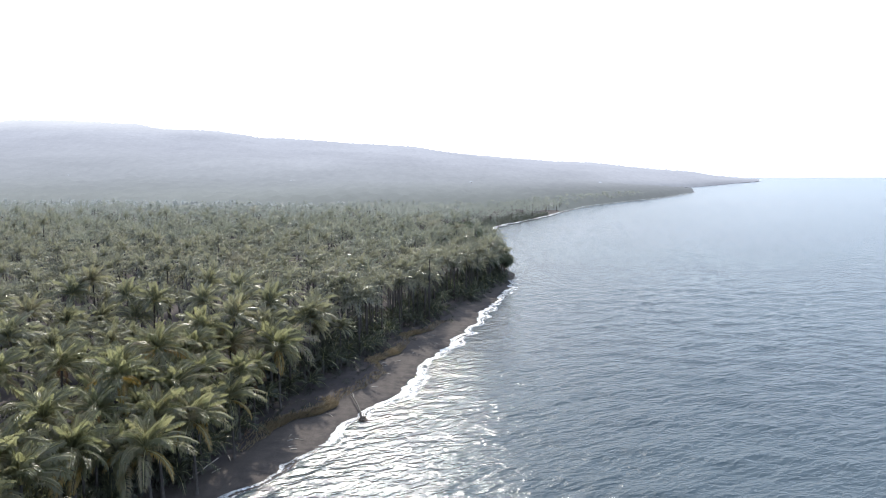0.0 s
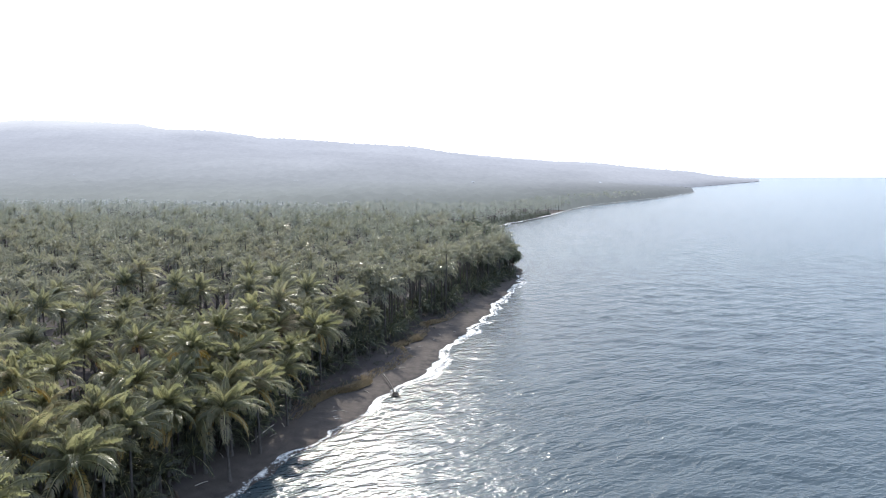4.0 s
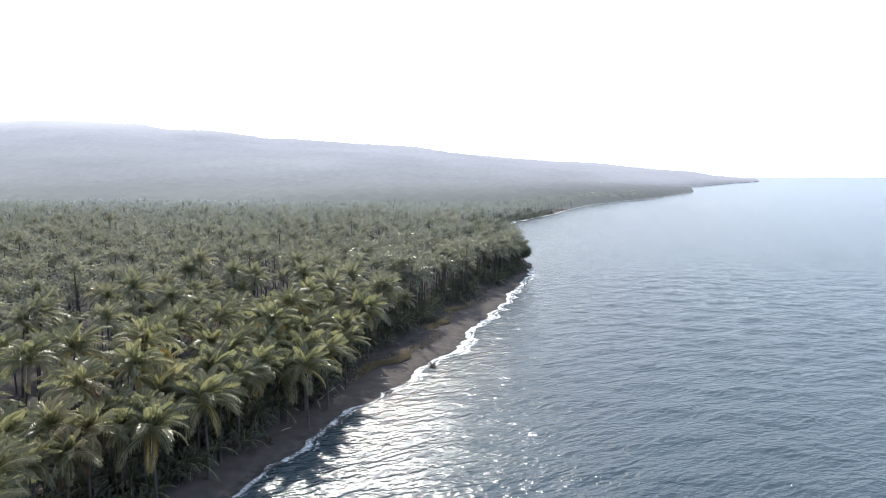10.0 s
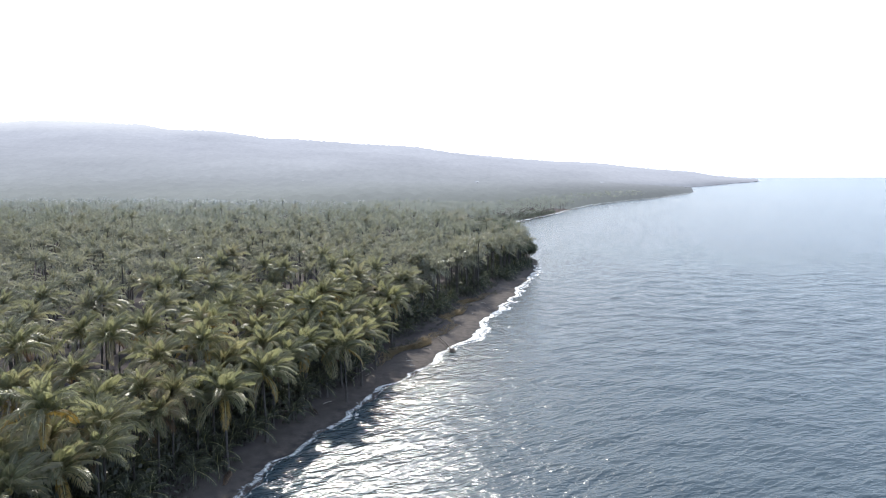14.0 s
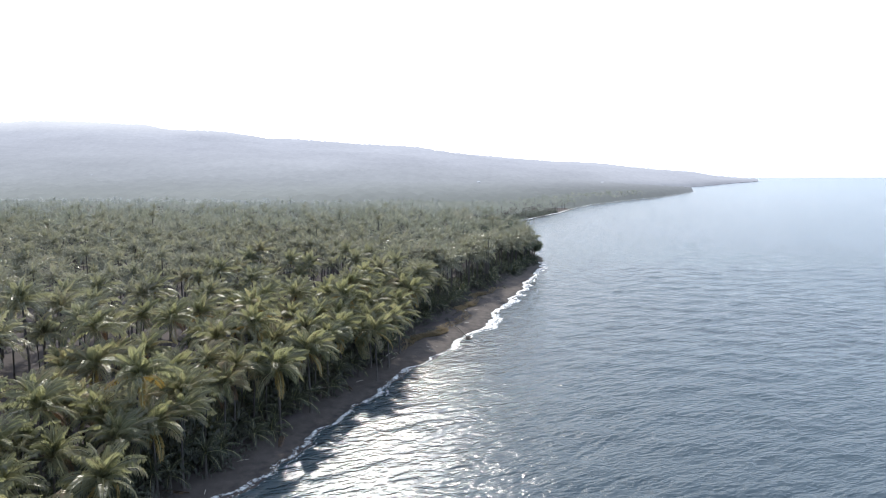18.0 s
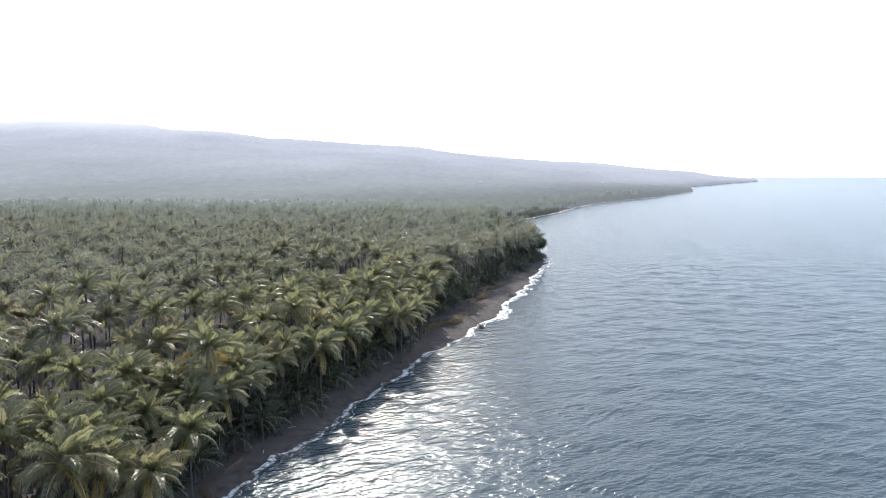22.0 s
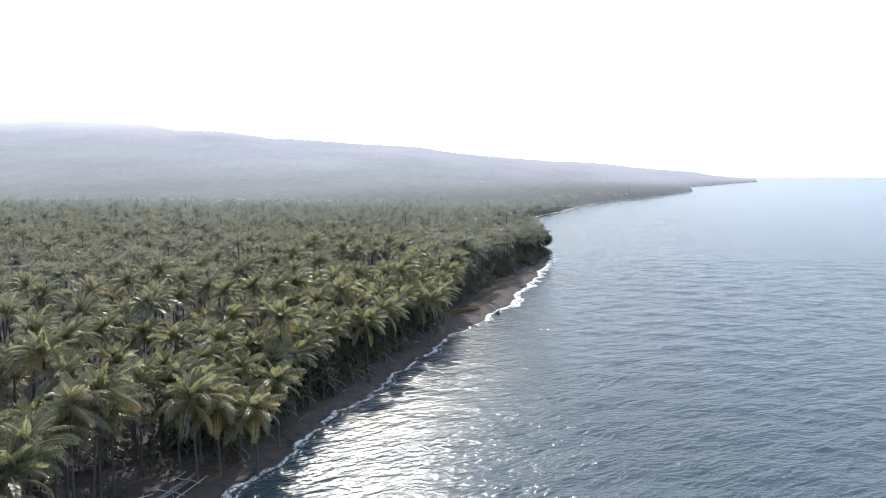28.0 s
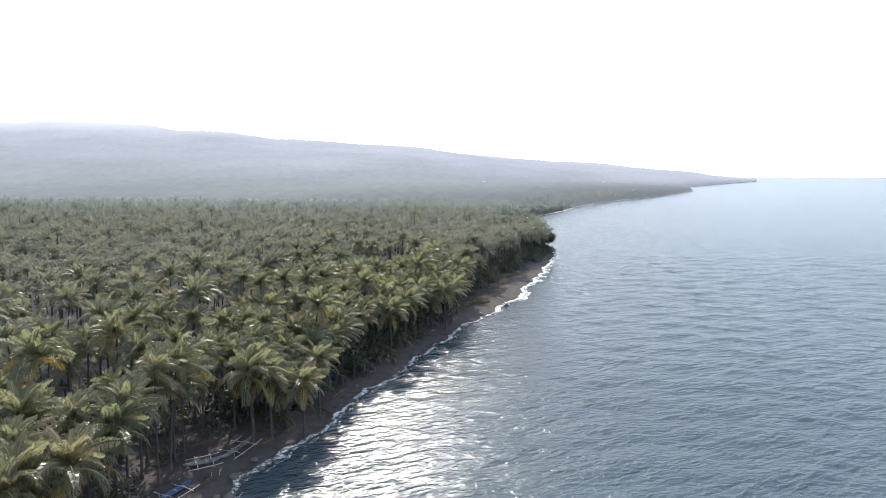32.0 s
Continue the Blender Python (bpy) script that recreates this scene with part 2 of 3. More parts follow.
def tube(points, radii, sides=7, cap=True):
    """A tapered tube along points."""
    points = np.asarray(points, float)
    ways = np.gradient(points, axis=0)
    ways /= np.linalg.norm(ways, axis=1)[:, None] + 1e-9
    ref = np.array((0.0, 0, 1)) if abs(ways[0, 2]) < 0.8 else np.array((1.0, 0, 0))
    a = np.cross(ways, ref)
    a /= np.linalg.norm(a, axis=1)[:, None] + 1e-9
    b = np.cross(ways, a)
    ang = np.linspace(0, 2 * np.pi, sides, endpoint=False)
    v = (points[:, None] + np.asarray(radii)[:, None, None] * (np.cos(ang)[None, :, None] * a[:, None] + np.sin(ang)[None, :, None] * b[:, None])).reshape(-1, 3)
    k, j = np.meshgrid(np.arange(len(points) - 1), np.arange(sides), indexing="ij")
    k, j = k.ravel(), j.ravel()
    j2 = (j + 1) % sides
    q = np.stack((k * sides + j, k * sides + j2, (k + 1) * sides + j2, (k + 1) * sides + j), 1)
    if cap:
        for ring in (0, len(points) - 1):
            v = np.concatenate((v, points[ring:ring + 1]))
            c = len(v) - 1
            s = np.arange(0, sides - sides % 2, 2)
            q = np.concatenate((q, np.stack((np.full(len(s), c), ring * sides + s, ring * sides + (s + 1) % sides, ring * sides + (s + 2) % sides), 1)))
    return v, q


def sheet(xs, ys, zs):
    """A grid of quads from 2D arrays of coordinates."""
    r, c = xs.shape
    v = np.stack((xs, ys, zs), -1).reshape(-1, 3)
    i, j = np.meshgrid(np.arange(r - 1), np.arange(c - 1), indexing="ij")
    a = (i * c + j).ravel()
    return v, np.stack((a, a + 1, a + c + 1, a + c), 1)


def waves(x, y, seed, length, octaves=3):
    """Smooth made-up relief between about -1 and 1."""
    rng = np.random.RandomState(seed)
    out = np.zeros_like(x, dtype=float)
    for o in range(octaves):
        for _ in range(4):
            a, ph = rng.uniform(0, 2 * np.pi, 2)
            k = 2 * np.pi / (length * rng.uniform(0.7, 1.4)) * 2 ** o
            out += np.sin(k * (np.cos(a) * x + np.sin(a) * y) + ph) * 0.5 ** o / 4
    return out


# ---- the plan: shoreline, ground, sea ----
SHORE_Y = [-900, -100, -40, -16, 5, 21, 42, 60, 82, 101, 127, 153, 170, 198, 219, 245, 273, 300, 350, 420, 500, 560, 635, 733, 917, 1108, 1287, 1827, 1880, 2200, 2600, 3100, 3500, 3600, 4900]
SHORE_X = [-360, -92, -73, -66, -59, -52.3, -44, -38, -27.3, -18.3, -8, 0, 6, 14.3, 20, 28, 33, 32, 30, 28, 38, 56, 94, 136, 213, 330, 456, 770, 735, 800, 1120, 1500, 1860, 1700, 1500]


def shore(y):
    y = np.asarray(y, float)
    w = np.clip(np.abs(y) * 0.02, 2.5, 12)
    out = sum(np.interp(y + k * w, SHORE_Y, SHORE_X) for k in (-1, -0.5, 0, 0.5, 1)) / 5
    near = np.clip((400 - np.abs(y)) / 100, 0, 1)
    return out + near * (0.7 * np.sin(y * 0.21 + 1) + 0.5 * np.sin(y * 0.53) + 0.25 * np.sin(y * 1.3))


def lift(d):
    """The sea's edge stands at eye level, as at the true horizon."""
    return 44.2 * np.clip((d - 1500) / 3300, 0, 1) ** 2


def steps(*spans):
    out = []
    for a, b, n in spans:
        out.extend(np.linspace(a, b, n, endpoint=False))
    out.append(spans[-1][1])
    return np.array(out)


def land_height(x, y):
    m = shore(y) - x
    bank = 9.5 + 2.0 * np.sin(y * 0.09) + 1.2 * np.sin(y * 0.31 + 2)
    z = np.where(m < 0, 0.11 * m, 0.105 * np.clip(m, 0, 9))
    z = z + 0.55 * np.clip((m - bank) / 1.2, 0, 1) + 0.9 * np.clip((m - 12) / 60, 0, 1) + 0.004 * np.clip(m - 60, 0, 700)
    z = np.maximum(z, -6.0)
    return z + waves(x, y, 5, 14, 3) * 0.12 * np.clip(m / 6, 0, 1) + lift(np.hypot(x, y))


rows = steps((-900, -100, 20), (-100, 300, 330), (300, 700, 80), (700, 1900, 60), (1900, 4850, 70))
cols = steps((-160, -20, 8), (-20, 26, 64), (26, 100, 25), (100, 500, 20), (500, 5000, 24))
yy, mm = np.meshgrid(rows, cols, indexing="ij")
xx = shore(yy) - mm
ground = new("ground", quads_mesh("ground", *sheet(xx[:, ::-1], yy, land_height(xx, yy)[:, ::-1]), GROUND, True))
tagged(ground, "dark volcanic sand beach rising to shaded plantation soil", "ground", kind="structure")

def sea_height(x, y):
    m = x - shore(y)
    calm = np.clip((m + 1) / 14, 0.12, 1) * np.clip((700 - np.hypot(x, y)) / 500, 0, 1)
    z = (waves(x * 0.6, y, 11, 13, 3) * 0.2 + waves(x * 0.5, y * 1.1, 12, 5, 2) * 0.1) * calm
    z += 0.16 * np.sin(m * 1.35 + 0.9 * np.sin(y * 0.11) + 0.6 * np.sin(y * 0.29 + 1)) * np.clip(m / 3, 0, 1) * np.exp(-np.clip(m, 0, 90) / 9)
    return z + lift(np.hypot(x, y))


rows = steps((-900, -90, 20), (-90, 240, 330), (240, 600, 120), (600, 1900, 70), (1900, 4850, 50))
cols = steps((-9, 120, 120), (120, 330, 80), (330, 900, 45), (900, 5200, 40))
yy, mm = np.meshgrid(rows, cols, indexing="ij")
xx = shore(yy) + mm
zz = sea_height(xx, yy)
sea = new("sea", quads_mesh("sea", *sheet(xx, yy, zz), WATER, True))
tagged(sea, "blue-green sea with short wind chop and sun glitter", "sea", kind="structure")

# far slopes: (across, up) of the skyline, as the tangent of the angle from straight ahead and level
SKY_ACROSS = [-1.4, -0.74, -0.68, -0.6, -0.5, -0.46, -0.41, -0.36, -0.3, -0.25, -0.17, -0.05, 0.015, 0.17, 0.24, 0.35, 0.44, 0.50, 0.535, 0.6]
SKY_UP = [0.12, 0.092, 0.094, 0.0925, 0.087, 0.079, 0.0785, 0.075, 0.065, 0.064, 0.0575, 0.051, 0.0405, 0.0275, 0.025, 0.0135, 0.0085, 0.0045, 0.0, -0.002]


def slope(across, ahead, far, boost=1.0):
    """Height of the volcano's flank: even rise with gullies, to its skyline at the depth far."""
    q = np.clip((ahead - 760) / (far - 760), 0, 1)
    top = EYE_HEIGHT - 12 + far * np.interp(across, SKY_ACROSS, SKY_UP) * boost
    z = 2 + (top - 2) * q ** 1.6
    z += waves(across * 2600, ahead * 0.5, 21, 420, 4) * 16 * q * (1 - q) ** 0.3 * np.clip(top / 200, 0.1, 1)
    z += waves(across * 3600, ahead * 0.2, 22, 60, 3) * 2.2 * q
    return np.where(ahead > far, z - (ahead - far) * 0.12, z)


def far_sheet(name, across, ahead, far, mat, boost, label):
    u, d = np.meshgrid(across, ahead, indexing="xy")
    x = u * d
    z = slope(u, d, far, boost)
    m = shore(d) - x
    z = np.where(m < 0, -8, 1.0 + lift(np.hypot(x, d)) + (z - 1.0 - lift(np.hypot(x, d))) * np.clip(m / 420, 0, 1) + 12 * np.clip(m / 12, 0, 1) * np.clip((d - 800) / 80, 0, 1) * (1 + 0.4 * waves(x, d, 31, 40, 3)))
    return tagged(new(name, quads_mesh(name, *sheet(x, d, z), mat, True)), label, "hills", kind="structure")


far_sheet("backdrop_hills", np.linspace(-1.35, 0.6, 520), steps((800, 1400, 40), (1400, 3700, 70), (3700, 4400, 6)), 3600, HILL, 1.0, "wooded volcano slope running down to the sea, blue-grey haze painted into its glow")

# ---- coconut palms ----
def frond(rng, length, start, droop, pairs, width, ribs=7, sides=3):
    """One feather leaf along +x: a bowed midrib with hanging leaflets on both sides."""
    s = np.linspace(0, 1, ribs)
    ang = start - droop * s ** 1.3
    step = length / (ribs - 1)
    px = np.concatenate(([0], np.cumsum(np.cos((ang[1:] + ang[:-1]) / 2) * step)))
    pz = np.concatenate(([0], np.cumsum(np.sin((ang[1:] + ang[:-1]) / 2) * step)))
    py = 0.12 * length * s ** 2 * rng.uniform(-1, 1)
    spine = np.stack((px, py, pz), 1)
    pieces = []
    if sides == 1:
        edge = np.array((0, 0.06, 0))[None] * (1 - 0.7 * s)[:, None]
        pieces.append(sheet(*[np.stack(((spine - edge)[:, k], (spine + edge)[:, k] + 0.02 * (k == 2)), 1) for k in range(3)]))
    elif sides:
        pieces.append(tube(spine, 0.08 * (1 - 0.75 * s), sides, False))
    t = np.linspace(0.14, 0.99, pairs)
    t = np.repeat(t, 2) + rng.uniform(-0.01, 0.01, 2 * pairs)
    side = np.tile((-1.0, 1.0), pairs)
    base = np.stack([np.interp(t, s, spine[:, k]) for k in range(3)], 1)
    a = np.interp(t, s, ang)
    fwd = np.stack((np.cos(a), np.zeros_like(a), np.sin(a)), 1)
    nor = np.stack((-np.sin(a), np.zeros_like(a), np.cos(a)), 1)
    roll = (rng.uniform(-0.75, 0.75) * (0.4 + t))[:, None]
    lat = np.array((0, 1.0, 0))[None] * np.cos(roll) + nor * np.sin(roll)
    nor = nor * np.cos(roll) - np.array((0, 1.0, 0))[None] * np.sin(roll)
    lat = lat * side[:, None]
    lean = 0.3 + 0.45 * t + rng.uniform(-0.12, 0.12, len(t))
    sag = rng.uniform(0.55, 1.35, len(t))
    ln = length * 0.235 * np.sin(np.pi * (0.12 + 0.8 * t)) ** 0.7 * rng.uniform(0.85, 1.12, len(t))
    d1 = lat * rng.uniform(0.85, 1.1, len(t))[:, None] + fwd * lean[:, None] + nor * rng.uniform(-0.06, 0.16, len(t))[:, None]
    d1 /= np.linalg.norm(d1, axis=1)[:, None]
    d2 = d1 - np.array((0, 0, 1.0))[None] * sag[:, None] * 1.5
    d2 /= np.linalg.norm(d2, axis=1)[:, None]
    mid = base + d1 * (ln * 0.45)[:, None]
    tip = mid + d2 * (ln * 0.58)[:, None]
    w = fwd * width + nor * width * rng.uniform(-0.2, 0.2, (len(t), 1))
    v = np.stack((base, mid - w, tip, mid + w), 1).reshape(-1, 3)
    pieces.append((v, np.arange(len(v)).reshape(-1, 4)))
    return merge(pieces)


def ribbed(me, ribs, sides, pairs):
    """The pale midrib material on the first faces of every frond."""
    me.materials.append(RIB)
    rib = (ribs - 1) * sides
    me.polygons.foreach_set("material_index", (np.arange(len(me.polygons)) % (rib + 2 * pairs) < rib).astype(np.int32))
    return me


GOLDEN = math.radians(137.5)


def crown_plan(rng, count):
    """(turn, start angle, droop, length) of every frond from the young spear down to the old ones."""
    out = []
    for i in range(count):
        f = (i + 0.5) / count
        start, droop = 89 - 96 * f ** 1.5 + rng.uniform(-12, 12), 24 + 62 * math.sin(math.pi * (0.04 + 0.66 * f)) + rng.uniform(-14, 20)
        out.append((i * GOLDEN + rng.uniform(-0.4, 0.4), radians(start), radians(droop), rng.uniform(4.2, 5.6) * (0.82 + 0.22 * min(1, f * 3))))
    return out


def blown(piece, a, push=0.03):
    """Bends a frond that points along a with the sea breeze, which comes from the water ahead."""
    v = piece[0].copy()
    r2 = (v ** 2).sum(1)
    v[:, 0] += push * r2 * math.cos(a + 0.35)
    v[:, 1] -= push * r2 * math.sin(a + 0.35)
    return v, piece[1]


def turn_z(a):
    return Matrix.Rotation(a, 4, "Z")


def crown_piece(seed, count, pairs, width, ribs, sides, reach=1.0):
    rng = np.random.RandomState(seed)
    return merge([moved(blown(frond(rng, ln * reach, st, dr, pairs, width, ribs, sides), a), turn_z(a)) for a, st, dr, ln in crown_plan(rng, count)])


def trunk_piece(seed, height, sides=8, rings=9):
    rng = np.random.RandomState(seed)
    s = np.linspace(0, 1, rings)
    a, lean = rng.uniform(0, 6.28), rng.uniform(0.02, 0.12) * height
    pts = np.stack((np.cos(a) * lean * s ** 1.6, np.sin(a) * lean * s ** 1.6, s * height - 0.4 * (s == 0)), 1)
    rad = 0.2 - 0.07 * s + 0.14 * np.exp(-s * 14) + 0.03 * (s > 0.95)
    return tube(pts, rad, sides), pts[-1]


PALM_LABEL = "coconut palm with grey ringed trunk and arching green fronds"


def palm_archetype(seed, height, loose):
    """A palm with its trunk, nuts and either single fronds or one crown."""
    rng = np.random.RandomState(seed)
    root = thing("coconut_palm", pose(0, 0, 0), PALM_LABEL, "palm tree", "coconut palms of the plantation")
    tr, top = trunk_piece(seed, height)
    part("trunk", quads_mesh("trunk", *tr, TRUNK, True), root)
    at = Matrix.Translation(top) @ Matrix.Rotation(radians(rng.uniform(4, 13)), 4, (math.cos(seed), math.sin(seed), 0))
    part("crown_heart", quads_mesh("crown_heart", *tube([(0, 0, -0.5), (0, 0, -0.1), (0, 0, 0.5), (0, 0, 1.1)], [0.2, 0.32, 0.2, 0.04], 7), NUT, True), root, at)
    if loose:
        for i, (a, st, dr, ln) in enumerate(crown_plan(rng, 28)):
            old = i >= 25 and seed in (103, 106)
            dead = i >= 27 and not old
            me = quads_mesh("frond", *blown(frond(rng, ln, st, dr, 26, 0.115, 7, 3), a), PALM_YELLOW if old else PALM_BROWN if dead else PALM_GREEN)
            if not dead:
                ribbed(me, 7, 3, 26)
            part("frond", me, root, at @ turn_z(a), "yellowed hanging frond" if old else "dry brown hanging frond" if dead else "")
    else:
        part("crown", ribbed(quads_mesh("crown", *crown_piece(seed, 27, 15, 0.18, 6, 3), MIDDLE_GREEN), 6, 3, 15), root, at)
    PALM_TOPS[root] = top
    return root


PALM_TOPS = {}


def treeline(y):
    """How far from the water the palms begin."""
    return 1.6 * np.sin(y * 0.16 + 1) * np.clip((y - 100) / 15, 0, 1) * np.clip((262 - y) / 20, 0, 1) + np.interp(y, [-80, 60, 80, 92, 100, 150, 170, 200, 230, 255, 280, 400, 700], [7.5, 7.5, 8.5, 13, 18, 17.5, 16, 13, 8.5, 4, 4, 5, 5])


# crowns that stand out along the shore: across, ahead, height of the crown over the sea
SHORE_PALMS = [(-35.2, 80.1, 17.3), (-39.2, 78.2, 13.8), (-31, 109, 14), (-49.3, 70.8, 17.6), (-45.5, 61, 16), (-53.6, 105, 16.5), (-50.8, 91.5, 17.7), (-42, 98, 18),
               (-52.7, 86.9, 13.3), (-68.9, 102.4, 16.6), (-53.5, 47, 19), (-47.5, 52.5, 17), (-37, 71, 16.3), (-50.5, 43, 15.5), (-73, 43, 17.2), (-60.4, 38.1, 17.5),
               (-33.5, 95.5, 15.5), (-63.5, 32, 15.5), (-72.5, 52.5, 20), (-80, 57, 20), (-62.4, 47.9, 20)]
SOUTH_PALMS = [(-58.5, 89, 18), (-67.5, 9.8, 19.4), (-60.7, 7.5, 18), (-69, 3, 17.6), (-60.5, 28.5, 16.6), (-73, 16, 20), (-61.5, -1.5, 13.5), (-56.5, 39.5, 18.5),
               (-89, 51.5, 20), (-63.5, 16, 19.6), (-88, -4, 18), (-78, -2.5, 17.1), (-73.8, 0, 17), (-90.5, 24, 16.6), (-93.3, -0.6, 19.7), (-84, -28.4, 19.2),
               (-69.5, -5, 16.5), (-97, -15.7, 19.5), (-79.5, -37, 16), (-87, -14, 15.5), (-65.5, 1.2, 11), (-67, -2.2, 13), (-71, 0.5, 14)]


def palm_spots():
    rng = np.random.RandomState(3)
    out = []
    fixed = np.array(SHORE_PALMS + SOUTH_PALMS)
    for x, y, top in fixed:
        out.append((x, y, float(shore(y)) - x, min(top - 3.3, 9.0 + 0.3 * (float(shore(y)) - x)), rng.uniform(-1.1, 1.1), 1.0))
    for y in np.concatenate((np.arange(-60, 97, 3.1), np.arange(228, 258, 4.0))):
        y = y + rng.uniform(-1.2, 1.2)
        x, h, turn = float(shore(y)) - rng.uniform(8.0, 11.5) - max(0.0, y - 86) * 0.25 * (y < 110), rng.uniform(8.5, 12.0), rng.uniform(-1.1, 1.1)
        if ((fixed[:, 0] - x) ** 2 + (fixed[:, 1] - y) ** 2).min() > 3.5 ** 2 and not -26 < y < -2:
            out.append((x, y, 6.0, h, turn, 1.0))
    for y in np.arange(-34, 104, 4.0):
        y = y + rng.uniform(-1.5, 1.5)
        x, h, turn = float(shore(y)) - rng.uniform(12.5, 16.5), rng.uniform(11.0, 13.8), rng.uniform(-1.1, 1.1)
        if ((fixed[:, 0] - x) ** 2 + (fixed[:, 1] - y) ** 2).min() > 4.0 ** 2:
            out.append((x, y, 14.0, h, turn, 1.0))
    for near_y, far_y, pitch in ((-64, 330, 7.3), (330, 600, 8.0), (600, 720, 8.8), (720, 1500, 9.5)):
        for j in range(int((far_y - near_y) / pitch)):
            for i in range(int(-900 / pitch), int(420 / pitch)):
                y = near_y + j * pitch + rng.uniform(-0.33, 0.33) * pitch
                x = (i + (j % 2) / 2) * pitch + rng.uniform(-0.33, 0.33) * pitch
                drop, h = rng.uniform(), rng.normal(14.2, 2.2)
                low, low_h = rng.uniform(), rng.uniform(4, 11)
                turn, size = rng.uniform(-1.1, 1.1), rng.uniform(0.88, 1.12)
                if x < -1.02 * (y + 130) - 20 or x < -0.8 * y - 140:
                    continue
                m = float(shore(y)) - x
                if ((x - 22) / 20) ** 2 + ((y - 372) / 46) ** 2 < 1:
                    continue
                if m < treeline(y) or y > 720 and m > 70:
                    continue
                if drop < (0.05 if m < 220 else max(0.05, (y - 540) / 230 - 0.2 * math.sin(x * 0.013))):
                    continue
                if low < 0.07 and m > treeline(y) + 16:
                    h = low_h
                if y > 560:
                    h *= 0.72
                if y > 520 and m < 45:
                    h = 2.5 + low_h * min(1.0, 0.5 + m / 40)
                if y < 125 and ((fixed[:, 0] - x) ** 2 + (fixed[:, 1] - y) ** 2).min() < (5.4 if h > 11 else 3.2) ** 2:
                    continue
                out.append((x, y, m, h, turn, size))
    return out


spots = palm_spots()
edge_rng = np.random.RandomState(19)
for y in np.arange(94, 268, 5.0):
    for back in (4.0, 9.0):
        yk = y + edge_rng.uniform(-2.4, 2.4)
        m = float(treeline(yk)) + back + edge_rng.uniform(-3.0, 3.0)
        spots.append((float(shore(yk)) - m, yk, m, edge_rng.uniform(11, 15) if back < 5 else edge_rng.uniform(12.5, 16.5), edge_rng.uniform(-1.1, 1.1), edge_rng.uniform(0.85, 1.05)))
LOOSE_HEIGHTS, CROWN_HEIGHTS = np.array((4.6, 7.2, 10.0, 12.4, 14.2, 15.6, 17.4)), np.array((5.0, 8.6, 12.2, 14.2, 15.6, 17.0))
loose_kinds = [palm_archetype(101 + k, h, True) for k, h in enumerate(LOOSE_HEIGHTS)]
crown_kinds = [palm_archetype(201 + k, h, False) for k, h in enumerate(CROWN_HEIGHTS)]
used = set()
mid_palms, outer_palms, far_palms, dim_palms = [], [], [], []
counts = [0, 0]
for x, y, m, h, turn, size in spots:
    near = m < 42 and -58 < y < 112
    middle = not near and m < 82 and y < 140
    z = float(land_height(np.array(x), np.array(y)))
    if (near and counts[0] < 160) or (middle and counts[1] < 150):
        kinds, heights = (loose_kinds, LOOSE_HEIGHTS) if near else (crown_kinds, CROWN_HEIGHTS)
        counts[0 if near else 1] += 1
        k = int(np.argmin(abs(heights - h)))
        size = float(np.clip(h / heights[k], 0.85, 1.15))
        top = turn_z(turn) @ Vector(PALM_TOPS[kinds[k]]) * size
        at = Matrix.Translation((x - top.x, y - top.y, z - 0.1)) @ turn_z(turn) @ Matrix.Scale(size, 4)
        if kinds[k] in used:
            copy_thing(kinds[k], at)
        else:
            used.add(kinds[k])
            kinds[k].matrix_basis = at
    elif y < 250 + 25 * math.sin(x * 0.05) + 60 * (turn / 1.1):
        mid_palms.append((x, y, z, h, turn, size))
    elif y < 400 + 60 * math.sin(turn * 9):
        outer_palms.append((x, y, z, h, turn, size))
    elif y < 600 or m < 220 and y < 1600:
        far_palms.append((x, y, z, h, turn, size))
    else:
        dim_palms.append((x, y, z, h, turn, size))
for kind in loose_kinds + crown_kinds:
    if kind not in used:
        for ob in (*kind.children, kind):
            bpy.data.objects.remove(ob)


def joined_palms(name, palms, crowns, mat, sides, label, pairs=0):
    """Palms past counting, as one piece of stuff."""
    cv, tv = [], []
    trunk0, _ = tube([(0, 0, 0), (0, 0, 0.5), (0, 0, 1)], [0.24, 0.18, 0.15], sides, False), None
    for i, (x, y, z, h, turn, size) in enumerate(palms):
        c, s = math.cos(turn) * size, math.sin(turn) * size
        v, q = crowns[i % len(crowns)]
        r = np.stack((v[:, 0] * c - v[:, 1] * s + x, v[:, 0] * s + v[:, 1] * c + y, v[:, 2] * size + z + h), 1)
        cv.append((r, q))
        tv.append((trunk0[0] * (1, 1, h) + (x, y, z), trunk0[1]))
    root = thing(name, pose(0, 0, 0), label, "palm trees", kind="stuff")
    top = part("crowns", quads_mesh("crowns", *merge(cv), mat), root)
    if pairs:
        ribbed(top.data, 5, 1, pairs)
    part("trunks", quads_mesh("trunks", *merge(tv), TRUNK), root)
    return root


def plain_crown(seed, count):
    """A crown of bare bowed blades, for palms half a kilometre away and more."""
    rng = np.random.RandomState(seed)
    out = []
    for a, st, dr, ln in crown_plan(rng, count):
        d1 = np.array((math.cos(st), 0, math.sin(st))) * ln * 0.55
        d2 = d1 + np.array((math.cos(st - dr), 0, math.sin(st - dr))) * ln * 0.5
        w = np.array((0, 0.55, 0.15))
        out.append(moved((np.array([(0, 0, 0), d1 - w, d2, d1 + w]), np.array([[0, 1, 2, 3]])), turn_z(a)))
    return merge(out)


